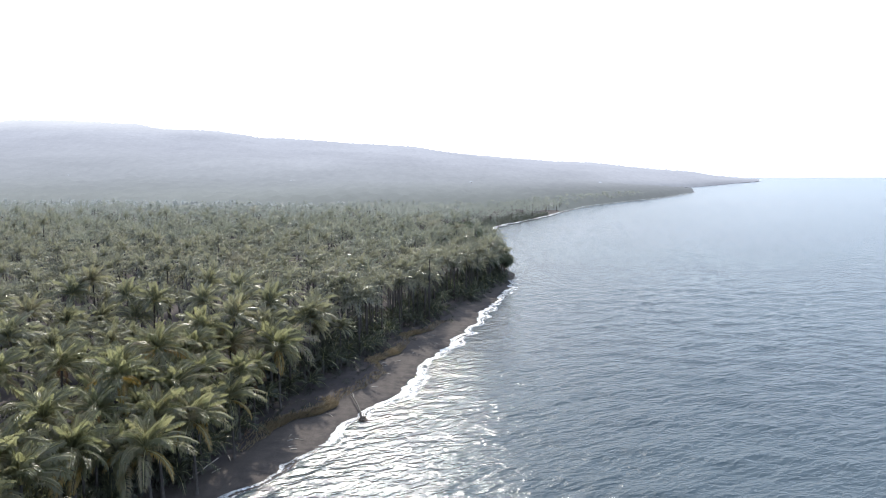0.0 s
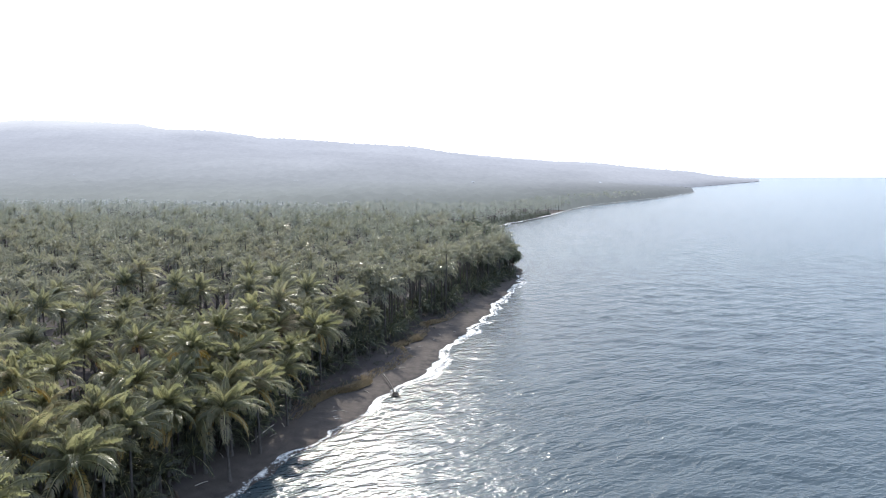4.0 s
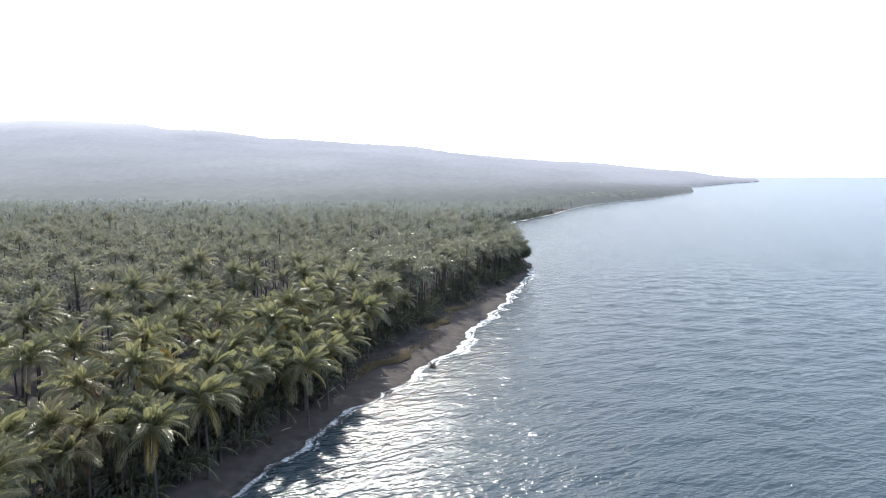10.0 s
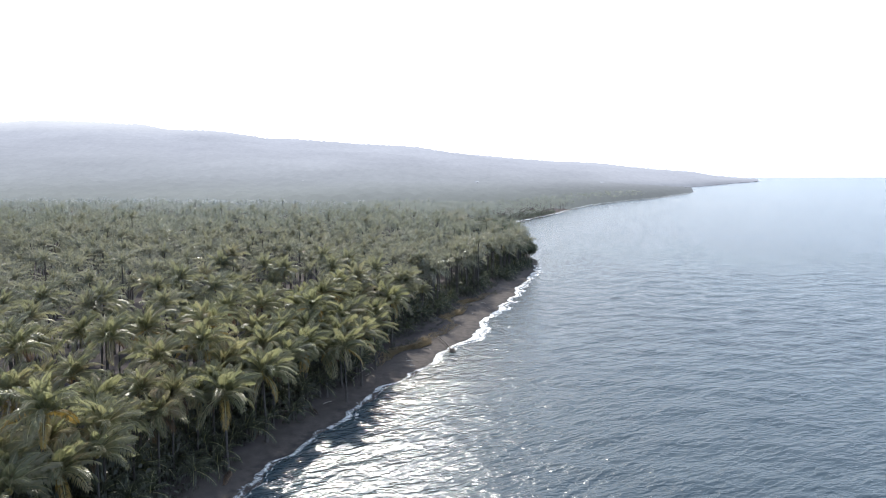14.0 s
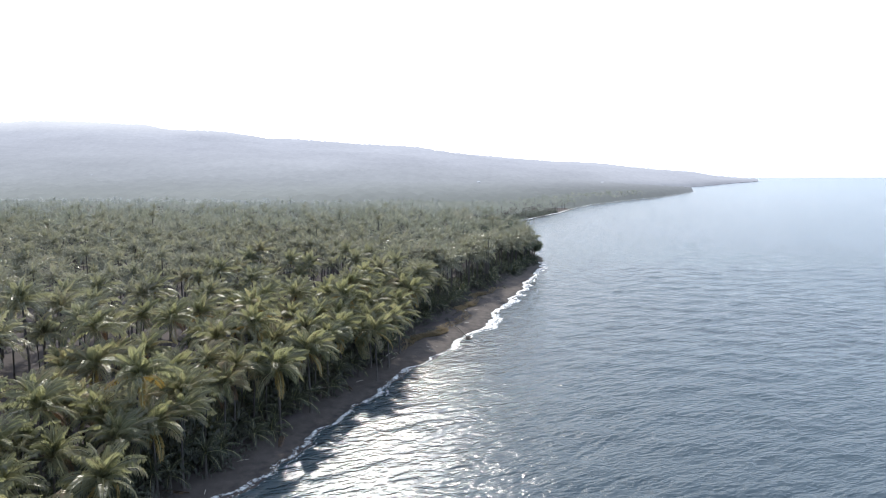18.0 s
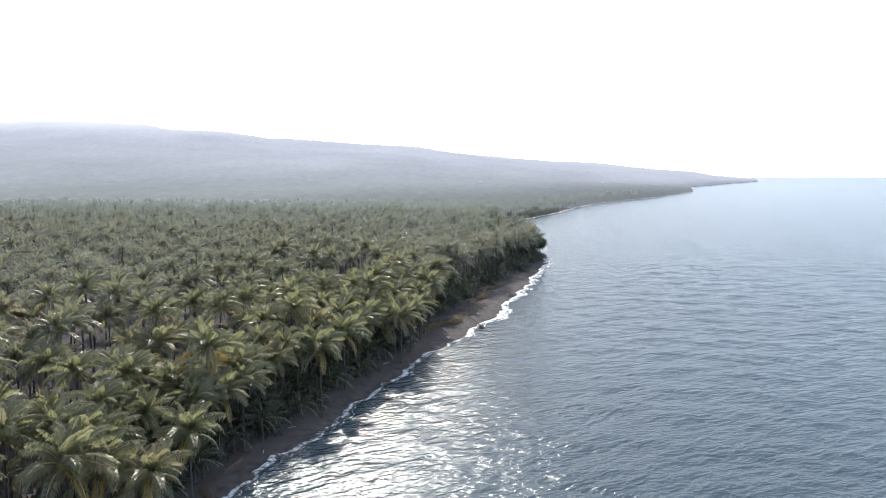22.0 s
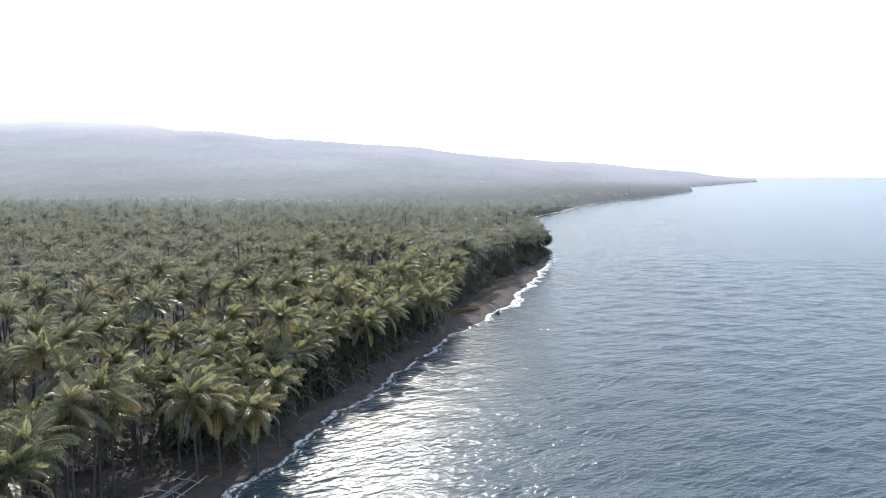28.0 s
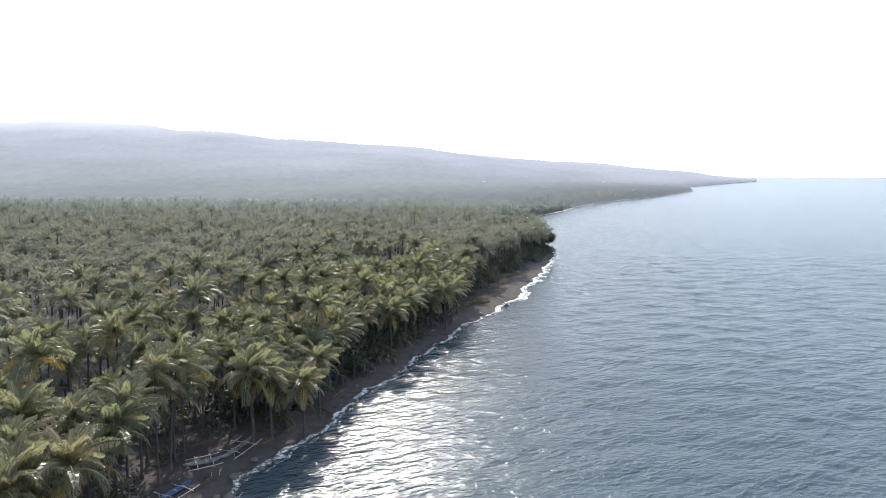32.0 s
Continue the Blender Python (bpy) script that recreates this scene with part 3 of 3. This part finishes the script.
joined_palms("palm_grove", mid_palms, [crown_piece(300 + k, 19, 6, 0.34, 5, 1, 0.95) for k in range(6)], GROVE_GREEN, 5, "dense coconut palm grove with glossy green crowns", 6)
joined_palms("outer_palm_grove", outer_palms, [crown_piece(350 + k, 16, 5, 0.4, 5, 1, 0.95) for k in range(5)], OUTER_HAZE_GREEN, 5, "coconut palm grove towards the cape, thin haze put into its leaf colour", 5)
joined_palms("distant_palm_grove", far_palms, [crown_piece(400 + k, 13, 3, 0.56, 4, 0, 0.95) for k in range(5)], FAR_HAZE_GREEN, 3, "distant coconut palm grove, haze grey put into its leaf colour")
joined_palms("hazy_palm_grove", dim_palms, [plain_crown(500 + k, 15) for k in range(5)], DIM_HAZE_GREEN, 3, "far coconut palms, sea haze put into their leaf colour")

# young palms that fill the shade under the tall ones, leaf colour darkened for it
rng = np.random.RandomState(41)
young = []
for y0 in np.concatenate((np.arange(-62, 96, 3.4), np.arange(96, 262, 5.0))):
    for i in range(10 if y0 < 96 else 4):
        y = y0 + rng.uniform(-1.6, 1.6)
        m = float(treeline(y)) + (0.5 if y < 96 else -1.0) + i * 2.6 + 0.25 * i * i + rng.uniform(-1.2, 1.2)
        x, h = float(shore(y)) - m, rng.uniform(0.6, 3.8) + 0.12 * i
        if -28 < y < 2 and m < 19 or rng.uniform() < 0.25 + 0.03 * i:
            continue
        young.append((x, y, float(land_height(np.array(x), np.array(y))), h, rng.uniform(-1.1, 1.1), rng.uniform(0.6, 0.9)))
joined_palms("young_palms", young, [crown_piece(600 + k, 15, 9, 0.2, 5, 1, 0.9) for k in range(4)], YOUNG_SHADE_GREEN, 5, "young coconut palms crowded under the plantation, shade put into their leaf colour", 9)


# ---- undergrowth ----
def leaf_clump(seed, count, radius, height, size):
    """A loose mound of leaves, denser towards its skin."""
    rng = np.random.RandomState(seed)
    d = rng.normal(size=(count, 3))
    d /= np.linalg.norm(d, axis=1)[:, None]
    d[:, 2] = abs(d[:, 2])
    lump = 0.75 + 0.35 * np.sin(d[:, 0] * 4 + seed) * np.cos(d[:, 1] * 5) + rng.uniform(-0.25, 0.15, count)
    c = d * lump[:, None] * (radius, radius, height)
    a = rng.normal(size=(count, 3))
    a /= np.linalg.norm(a, axis=1)[:, None]
    b = np.cross(a, d + rng.normal(size=(count, 3)) * 0.5)
    b /= np.linalg.norm(b, axis=1)[:, None] + 1e-6
    s = size * rng.uniform(0.6, 1.3, count)[:, None]
    v = np.stack((c - a * s, c + b * s * 0.45, c + a * s, c - b * s * 0.45), 1).reshape(-1, 3)
    return v, np.arange(len(v)).reshape(-1, 4)


def undergrowth():
    rng = np.random.RandomState(17)
    kinds = [leaf_clump(40 + k, 110, 1.7, 1.5, 0.17) for k in range(5)]
    out = []
    for _ in range(440):
        y = rng.uniform(-62, 290)
        m = float(treeline(y)) + 0.5 + rng.uniform(0, 1) ** 1.7 * 45
        x = float(shore(y)) - m
        s = rng.uniform(0.7, 2.2)
        if -32 < y < 8 and m < 13:
            continue
        out.append(moved(kinds[rng.randint(5)], Matrix.Translation((x, y, float(land_height(np.array(x), np.array(y))) - 0.15)) @ turn_z(rng.uniform(0, 6.28)) @ Matrix.Diagonal((s, s, s * rng.uniform(0.7, 1.5), 1))))
    for y in np.concatenate((np.arange(-60, -34, 2.2), np.arange(4, 96, 1.5), np.arange(96, 200, 2.2), np.arange(200, 330, 1.7))):
        for _ in range(2):
            m = float(treeline(y)) + rng.uniform(4.0, 14)
            x = float(shore(y)) - m
            s = rng.uniform(1.0, 2.0) * (0.9 + 0.07 * (m - float(treeline(y))))
            out.append(moved(kinds[rng.randint(5)], Matrix.Translation((x, y + rng.uniform(-1, 1), float(land_height(np.array(x), np.array(y))) - 0.15)) @ turn_z(rng.uniform(0, 6.28)) @ Matrix.Diagonal((s, s, s * rng.uniform(0.9, 2.1) * (1.5 if y < 96 else 1.0), 1))))
    for _ in range(240):
        y = rng.uniform(100, 262)
        m = float(treeline(y)) * rng.uniform(0.55, 1.0)
        x, s = float(shore(y)) - m, rng.uniform(0.3, 0.8)
        out.append(moved(kinds[rng.randint(5)], Matrix.Translation((x, y, float(land_height(np.array(x), np.array(y))) - 0.1)) @ turn_z(rng.uniform(0, 6.28)) @ Matrix.Scale(s, 4)))
    ob = new("undergrowth", quads_mesh("undergrowth", *merge(out), SHRUB_GREEN))
    tagged(ob, "tangled dark green shrubs under the palms", "shrubs", kind="stuff")


undergrowth()


def bay_thicket():
    rng = np.random.RandomState(18)
    kinds = [leaf_clump(70 + k, 90, 1.7, 1.5, 0.3) for k in range(4)]
    out = []
    for _ in range(560):
        y = 330 + 390 * rng.uniform() ** 1.4
        x, s = float(shore(y)) - 3.5 - rng.uniform(0, 1) ** 1.5 * 34, rng.uniform(1.4, 3.0)
        out.append(moved(kinds[rng.randint(4)], Matrix.Translation((x, y, float(land_height(np.array(x), np.array(y))) - 0.2)) @ turn_z(rng.uniform(0, 6.28)) @ Matrix.Diagonal((s, s, s * rng.uniform(0.8, 1.5), 1))))
    ob = new("bay_thicket", quads_mesh("bay_thicket", *merge(out), BAY_HAZE_GREEN))
    tagged(ob, "dense thicket along the bay's shore, grey-green with haze put into its leaf colour", "shrubs", kind="stuff")


bay_thicket()

# ---- surf ----
def lace_material(name, more):
    """Foam that thins out into lace: the water shows through its holes."""
    m, n, l, b = blank(name)
    coarse, lace = noise_node(n, l, 0.22, 3.0), noise_node(n, l, 2.2, 6.0, rough=0.72)
    b.inputs["Base Color"].default_value = (0.8, 0.82, 0.83, 1)
    b.inputs["Roughness"].default_value = 0.5
    bump(n, l, b, [(lace.outputs[0], 0.6, 0.2)])
    place = n.new("ShaderNodeUVMap")
    split = n.new("ShaderNodeSeparateXYZ")
    l.new(place.outputs[0], split.inputs[0])
    body = ramp(n, l, split.outputs[0], [(at, (k, k, k)) for at, k in ((0.0, 0.1), (0.12, 0.42), (0.3, 0.46), (0.5, 0.33), (0.64, 0.4), (0.8, 0.27), (1.0, 0.0))])
    total = n.new("ShaderNodeMath")
    total.operation = "ADD"
    l.new(mixed(n, l, coarse.outputs[0], lace.outputs[0], 0.62), total.inputs[0])
    l.new(body.outputs[0], total.inputs[1])
    cover = n.new("ShaderNodeMapRange")
    cover.inputs["From Min"].default_value, cover.inputs["From Max"].default_value, cover.inputs["To Max"].default_value = 0.86 - more, 1.04 - more, 0.92
    l.new(total.outputs[0], cover.inputs[0])
    gap, mix = n.new("ShaderNodeBsdfTransparent"), n.new("ShaderNodeMixShader")
    l.new(cover.outputs[0], mix.inputs[0])
    l.new(gap.outputs[0], mix.inputs[1])
    l.new(b.outputs[0], mix.inputs[2])
    l.new(mix.outputs[0], n["Material Output"].inputs[0])
    return m


LACE, THIN_LACE = lace_material("lacy_sea_foam", 0.055), lace_material("thin_swash_foam", -0.02)


def surf_band(name, ya, yb, step, inner, outer, seed, label, mat, dome=0.06):
    """A band of foam along the waterline, from inner metres up the sand to outer metres out."""
    y = np.arange(ya, yb, step)
    far = np.clip((y - 300) / 300, 0, 1)
    k = lambda f, p: np.sin(y * f * (1 - 0.8 * far) + p)
    mid = shore(y) + 0.6 * k(0.13, seed) + 0.25 * k(0.37, 2 * seed)
    rng = np.random.RandomState(seed)
    for reach, push in ((5, 0.7), (17, 1.0)):
        mid = mid + push * np.convolve(rng.normal(size=len(y)), np.hanning(reach + 2)[1:-1] / reach, "same")
    wide = 0.8 + 0.3 * k(0.17, 3 * seed) + 0.2 * k(0.61, seed + 1)
    u = np.linspace(0, 1, 13)
    x = mid[:, None] - inner + (inner + outer * wide[:, None]) * u
    yy = np.repeat(y[:, None], len(u), 1)
    z = np.maximum(sea_height(x, yy), land_height(x, yy)) + 0.035 + dome * np.sin(np.pi * u)
    me = quads_mesh(name, *sheet(x, yy, z), mat, True)
    uv = np.stack((np.repeat(u[None], len(y), 0).ravel(), yy.ravel() * 0.01), 1)
    index = np.zeros(len(me.loops), dtype=np.int32)
    me.loops.foreach_get("vertex_index", index)
    me.uv_layers.new(name="across").data.foreach_set("uv", uv[index].astype(np.float32).ravel())
    return tagged(new(name, me), label, "foam", kind="stuff")


surf_band("swash_foam", -80, 96, 0.5, 1.6, 2.6, 1, "thin lacy foam of the swash in the palms' shade", THIN_LACE)
surf_band("beach_surf", 96, 262, 0.5, 0.9, 4.8, 4, "white lacy surf in front of the open beach", LACE, 0.12)
surf_band("bay_surf", 430, 1850, 3.0, 3.0, 6.0, 3, "white surf line along the far bay", LACE, 1.2)


# ---- broad-leaved trees on the cape ----
def broad_tree(seed, height, spread):
    rng = np.random.RandomState(seed)
    root = thing("broadleaf_tree", pose(0, 0, 0), "dark green broad-leaved shore tree on the cape", "tree", "broad-leaved trees on the cape")
    s = np.linspace(0, 1, 6)
    part("trunk", quads_mesh("trunk", *tube(np.stack((0.5 * s ** 2, 0.3 * s, s * height * 0.55 - 0.4 * (s == 0)), 1), 0.38 - 0.16 * s, 8), DEAD_WOOD, True), root)
    crown = []
    for i in range(7):
        a, r = i * 2.4 + rng.uniform(-0.3, 0.3), spread * (0.35 + 0.4 * rng.uniform()) * (i > 0)
        tip = np.array((0.4 + math.cos(a) * r, math.sin(a) * r, height * rng.uniform(0.6, 0.84)))
        if i:
            base = np.array((0.35, 0.2, height * 0.45))
            part("limb", quads_mesh("limb", *tube([base, base * 0.5 + tip * 0.5 + (0, 0, 0.4), tip], [0.18, 0.11, 0.04], 6), DEAD_WOOD, True), root)
        crown.append(moved(leaf_clump(seed * 10 + i, 330, spread * rng.uniform(0.38, 0.52), height * rng.uniform(0.2, 0.3), 0.36), Matrix.Translation(tip - np.array((0, 0, 0.8)))))
        crown.append(moved(leaf_clump(seed * 10 + i + 5, 160, spread * 0.36, -height * 0.14, 0.34), Matrix.Translation(tip - np.array((0, 0, 0.7)))))
    part("crown", quads_mesh("crown", *merge(crown), BROAD_GREEN), root)
    return root


broad_kinds = [broad_tree(61, 13.0, 7.4), broad_tree(62, 11.5, 7.0)]
BROAD_SPOTS = [(26.0, 281, 0.95), (26.0, 291, 1.05), (24.0, 305, 1.1), (27.5, 266, 0.72), (26.0, 270, 0.85), (24.0, 276, 0.95), (19.5, 268, 0.95), (24.5, 296, 1.0), (11.5, 240, 0.8), (22.5, 314, 1.0), (3.5, 360, 1.1), (13.5, 338, 1.05), (24.0, 338, 1.0), (22, 380, 1.1), (0.5, 382, 1.2), (12.5, 398, 1.15), (22, 400, 1.0), (26.0, 262, 0.95), (22.5, 283, 1.05), (19.5, 306, 1.1), (24.0, 322, 1.0), (21.5, 345, 1.15), (22, 366, 1.1), (11.5, 352, 1.1), (9.5, 377, 1.2), (21.5, 392, 1.1), (16.5, 410, 1.1), (17.5, 252, 0.85), (5.5, 395, 1.1)]
for i, (x, y, size) in enumerate(BROAD_SPOTS):
    at = Matrix.Translation((x, y, float(land_height(np.array(float(x)), np.array(float(y)))) - 0.1)) @ turn_z(i * 1.9) @ Matrix.Scale(size, 4)
    if i < 2:
        broad_kinds[i].matrix_basis = at
    else:
        copy_thing(broad_kinds[i % 2], at)


# ---- things on the beach ----
def on_land(x, y, up=0.0):
    return float(land_height(np.array(float(x)), np.array(float(y)))) + up


def fallen_palm():
    a, b = np.array((-15.0, 107.0, on_land(-15, 107, 0.25))), np.array((-18.9, 117.5, on_land(-18.9, 117.5, 0.45)))
    root = thing("fallen_palm", Matrix.Translation(a), "dead fallen palm trunk lying up the beach", "palm trunk")
    s = np.linspace(0, 1, 10)[:, None]
    pts = (b - a) * s + np.array((0.25, 0, 0.35)) * np.sin(s * 3.1)
    part("trunk", quads_mesh("trunk", *tube(pts, 0.17 - 0.07 * s[:, 0], 8), TRUNK, True), root)
    rng = np.random.RandomState(5)
    out = [tube([(0.1, -0.5, -0.2), (0.05, 0, 0.1), (-0.2, 0.7, 0.2)], [0.55, 0.75, 0.32], 9)]
    for _ in range(26):
        d = rng.normal(size=3) * (1, 0.6, 0.8)
        d[1] = -abs(d[1])
        d /= np.linalg.norm(d)
        out.append(tube([d * 0.4, d * 0.9, d * 1.35 + rng.normal(size=3) * 0.2], [0.09, 0.05, 0.015], 4, False))
    part("root_ball", quads_mesh("root_ball", *merge(out), DEAD_WOOD), root, label="dark tangled root ball")


fallen_palm()


def lying_pole(x1, y1, x2, y2, r, name, label, category, mat, up=0.1):
    a, b = Vector((x1, y1, on_land(x1, y1, up))), Vector((x2, y2, on_land(x2, y2, up)))
    s = np.linspace(0, 1, 6)[:, None]
    pts = np.array(b - a) * s + np.array((0, 0, 0.06)) * np.sin(s * 3.1)
    ob = new(name, quads_mesh(name, *tube(pts, r * (1 - 0.35 * s[:, 0]), 7), mat, True))
    ob.location = a
    return tagged(ob, label, category)


lying_pole(-37.2, 83.2, -35.0, 88.6, 0.13, "bamboo_pole", "pale bamboo pole lying under the palms", "pole", BAMBOO, 0.12)
rng = np.random.RandomState(23)
for _ in range(46):
    y = rng.uniform(-40, 175)
    x = float(shore(y)) - rng.uniform(3.5, 11)
    a, ln = rng.uniform(0, 6.28), rng.uniform(0.6, 2.2)
    stick = lying_pole(x, y, x + math.cos(a) * ln, y + math.sin(a) * ln, rng.uniform(0.04, 0.1), "driftwood", "bleached piece of driftwood on dark sand", "driftwood", BAMBOO, 0.05)
    tagged(stick, group="driftwood along the beach")


fallen_rng = np.random.RandomState(41)
fallen_meshes = [quads_mesh("fallen_frond", *frond(fallen_rng, 4.6, 0.12, 0.25, 20, 0.09, 7, 3), PALM_BROWN) for _ in range(3)]
for i in range(34):
    y = fallen_rng.uniform(-45, 120)
    x = float(shore(y)) - float(treeline(y)) + fallen_rng.uniform(-9, 3.5)
    ob = new("fallen_frond", fallen_meshes[i % 3])
    ob.matrix_basis = Matrix.Translation((x, y, on_land(x, y, 0.12))) @ turn_z(fallen_rng.uniform(0, 6.28))
    tagged(ob, "dry brown palm frond fallen on the sand", "palm frond", "fallen fronds under the palms")


def grass_bank():
    """Dry grass hanging over the little sand scarp."""
    rng = np.random.RandomState(29)
    out = []
    n = 6000
    y = np.where(rng.uniform(size=n) < 0.8, rng.choice((102, 107, 112, 140, 147, 165), n) + rng.normal(size=n) * 1.7, rng.uniform(92, 180, n))
    bank = 9.5 + 2.0 * np.sin(y * 0.09) + 1.2 * np.sin(y * 0.31 + 2)
    x = shore(y) - bank - abs(rng.normal(size=n)) * 1.3 + 0.4
    z = land_height(x, y)
    a, h = rng.uniform(0, 6.28, n), rng.uniform(0.4, 1.1, n)
    base = np.stack((x, y, z - 0.03), 1)
    side = np.stack((np.cos(a), np.sin(a), 0 * a), 1) * 0.1
    way = np.stack((np.sin(a) * 0.5 + 0.4, -np.cos(a) * 0.5 - 0.2, 0.7 + 0 * a), 1) * h[:, None]
    v = np.stack((base - side, base + side, base + way * 0.6 + side * 0.8, base + way), 1).reshape(-1, 3)
    ob = new("dry_grass", quads_mesh("dry_grass", v, np.arange(len(v)).reshape(-1, 4), DRY_GRASS))
    tagged(ob, "tan dry grass along the beach scarp", "grass", kind="stuff")


grass_bank()


def paint_material(name, colour, rough=0.5):
    m, n, l, b = blank(name)
    w, f = noise_node(n, l, 1.7, 4.0), noise_node(n, l, 14.0, 3.0)
    col = ramp(n, l, mixed(n, l, w.outputs[0], f.outputs[0], 0.4), [(0.3, tuple(c * 0.6 for c in colour)), (0.6, colour)])
    l.new(col.outputs[0], b.inputs["Base Color"])
    b.inputs["Roughness"].default_value = rough
    return m


GREY_PAINT = paint_material("weathered_grey_paint", (0.2, 0.2, 0.2))
WHITE_PAINT, BLUE_PAINT, RUST_ROOF = paint_material("worn_white_paint", (0.7, 0.7, 0.66)), paint_material("worn_blue_paint", (0.05, 0.1, 0.22)), paint_material("pale_metal_roof", (0.75, 0.76, 0.78), 0.4)


def outrigger_boat(m, length, hull_mat, label):
    """A slim hull between two bamboo floats on bowed cross beams."""
    root = thing("outrigger_boat", m, label, "boat", "outrigger boats")
    s = np.linspace(-1, 1, 15)
    half, w = length / 2, 0.42 * (1 - s ** 4) + 0.03
    keel, rim = 0.05 + 0.45 * s ** 4, 0.62 + 0.35 * s ** 4
    ring = [np.stack((sx * w * k, s * half, keel + (rim - keel) * h), 1) for sx, k, h in ((-1, 1, 1), (-1, 0.8, 0.4), (0, 0, 0), (1, 0.8, 0.4), (1, 1, 1), (1, 0.85, 0.97), (1, 0.65, 0.45), (0, 0, 0.12), (-1, 0.65, 0.45), (-1, 0.85, 0.97), (-1, 1, 1))]
    v, q = sheet(*[np.stack([r[:, k] for r in ring], 1) for k in range(3)])
    part("hull", quads_mesh("hull", v, q, hull_mat, True), root)
    for k in (-0.35, 0.1, 0.42):
        y = k * half * 1.3
        part("thwart", quads_mesh("thwart", *tube([(-0.4, y, 0.56), (0, y, 0.57), (0.4, y, 0.56)], [0.07, 0.07, 0.07], 6), BAMBOO, True), root)
    for side in (-1, 1):
        pts = [(side * 1.95, y * half * 0.92, 0.5 + 0.12 * max(0, y) ** 3) for y in np.linspace(-1, 1, 9)]
        part("float", quads_mesh("float", *tube(pts, [0.075] * 9, 7), BAMBOO, True), root)
    for y in (-0.42 * half, 0.42 * half):
        pts = [(x, y + 0.06 * math.sin(x * 2), 0.7 - 0.1 * (abs(x) / 2.05) ** 2) for x in np.linspace(-2.5, 2.5, 11)]
        part("cross_beam", quads_mesh("cross_beam", *tube(pts, [0.06] * 11, 6), BAMBOO, True), root)
    return root


def at_shore(x, y, turn, up=0.0):
    return Matrix.Translation((x, y, on_land(x, y, up))) @ turn_z(radians(turn))


outrigger_boat(at_shore(-70.9, -7.5, -17), 8.2, GREY_PAINT, "weathered grey outrigger boat with bamboo floats pulled up on the beach")
outrigger_boat(at_shore(-74.0, -13.5, -60), 5.4, GREY_PAINT, "small weathered grey outrigger boat under the palms")
outrigger_boat(at_shore(-75.2, -21.4, -24), 6.4, BLUE_PAINT, "blue outrigger boat beached beside the palms")
outrigger_boat(Matrix.Translation((501, 918, -0.12)) @ turn_z(0.5), 3.8, DEAD_WOOD, "dark outrigger boat afloat far out on the sea")


def boulder(x, y, r, seed):
    bm = bmesh.new()
    bmesh.ops.create_icosphere(bm, subdivisions=3, radius=r)
    for v in bm.verts:
        v.co *= 1 + 0.28 * noise.noise(v.co * 1.1 / r + Vector((seed, 0, 0))) + 0.1 * noise.noise(v.co * 3.5 / r)
        v.co.z *= 0.6
    me = bpy.data.meshes.new("boulder")
    bm.to_mesh(me)
    bm.free()
    me.materials.append(ROCK)
    ob = new("boulder", me)
    ob.location = (x, y, on_land(x, y, r * 0.15))
    return tagged(ob, "dark lava boulder at the water's edge", "rock", "boulders along the shore")


rng = np.random.RandomState(31)
for i in range(26):
    y = rng.choice((-12, -20, 262, 271, 250, 280)) + rng.normal() * 5
    boulder(float(shore(y)) - rng.uniform(-1.0, 4.0), y, rng.uniform(0.3, 0.8), i)


def far_house(x, y, turn, size, label):
    u = x / y
    foot = 1.0 + lift(math.hypot(x, y))
    z = foot + (float(slope(np.array(u), np.array(float(y)), 3600)) - foot) * min(1.0, (float(shore(y)) - x) / 420) + 9
    root = thing("house", Matrix.Translation((x, y, z)) @ turn_z(turn), label, "house", "houses on the far slope")
    w, d, h = 5 * size, 3.6 * size, 3.0 * size

    def block(name, x0, x1, y0, y1, z0, z1, mat, top=1.0):
        c = (y0 + y1) / 2
        v = [(a, c + (b - c) * (top if k else 1), k and z1 or z0) for k in (0, 1) for a, b in ((x0, y0), (x1, y0), (x1, y1), (x0, y1))]
        part(name, quads_mesh(name, np.array(v, float), np.array([(3, 2, 1, 0), (4, 5, 6, 7), (0, 1, 5, 4), (1, 2, 6, 5), (2, 3, 7, 6), (3, 0, 4, 7)]), mat), root)

    block("wall", -w, w, -d, d, -6, h, WHITE_PAINT)
    block("roof", -w * 1.1, w * 1.1, -d * 1.15, d * 1.15, h + 0.02, h + 2.6 * size, RUST_ROOF, 0.08)
    block("door", -1.2, 1.2, -d - 0.1, -d - 0.02, -5, 2.4, DEAD_WOOD)


for x, y, turn, size in ((-344, 1374, 0.1, 0.8), (-316, 1380, 0.3, 0.55), (-900, 1440, 0.2, 0.9), (470, 1800, 0.2, 0.9), (70, 1500, 0.4, 0.7), (92, 1540, 0.2, 0.5)):
    far_house(x, y, turn, size, "small white house with pale metal roof on the hazy slope")
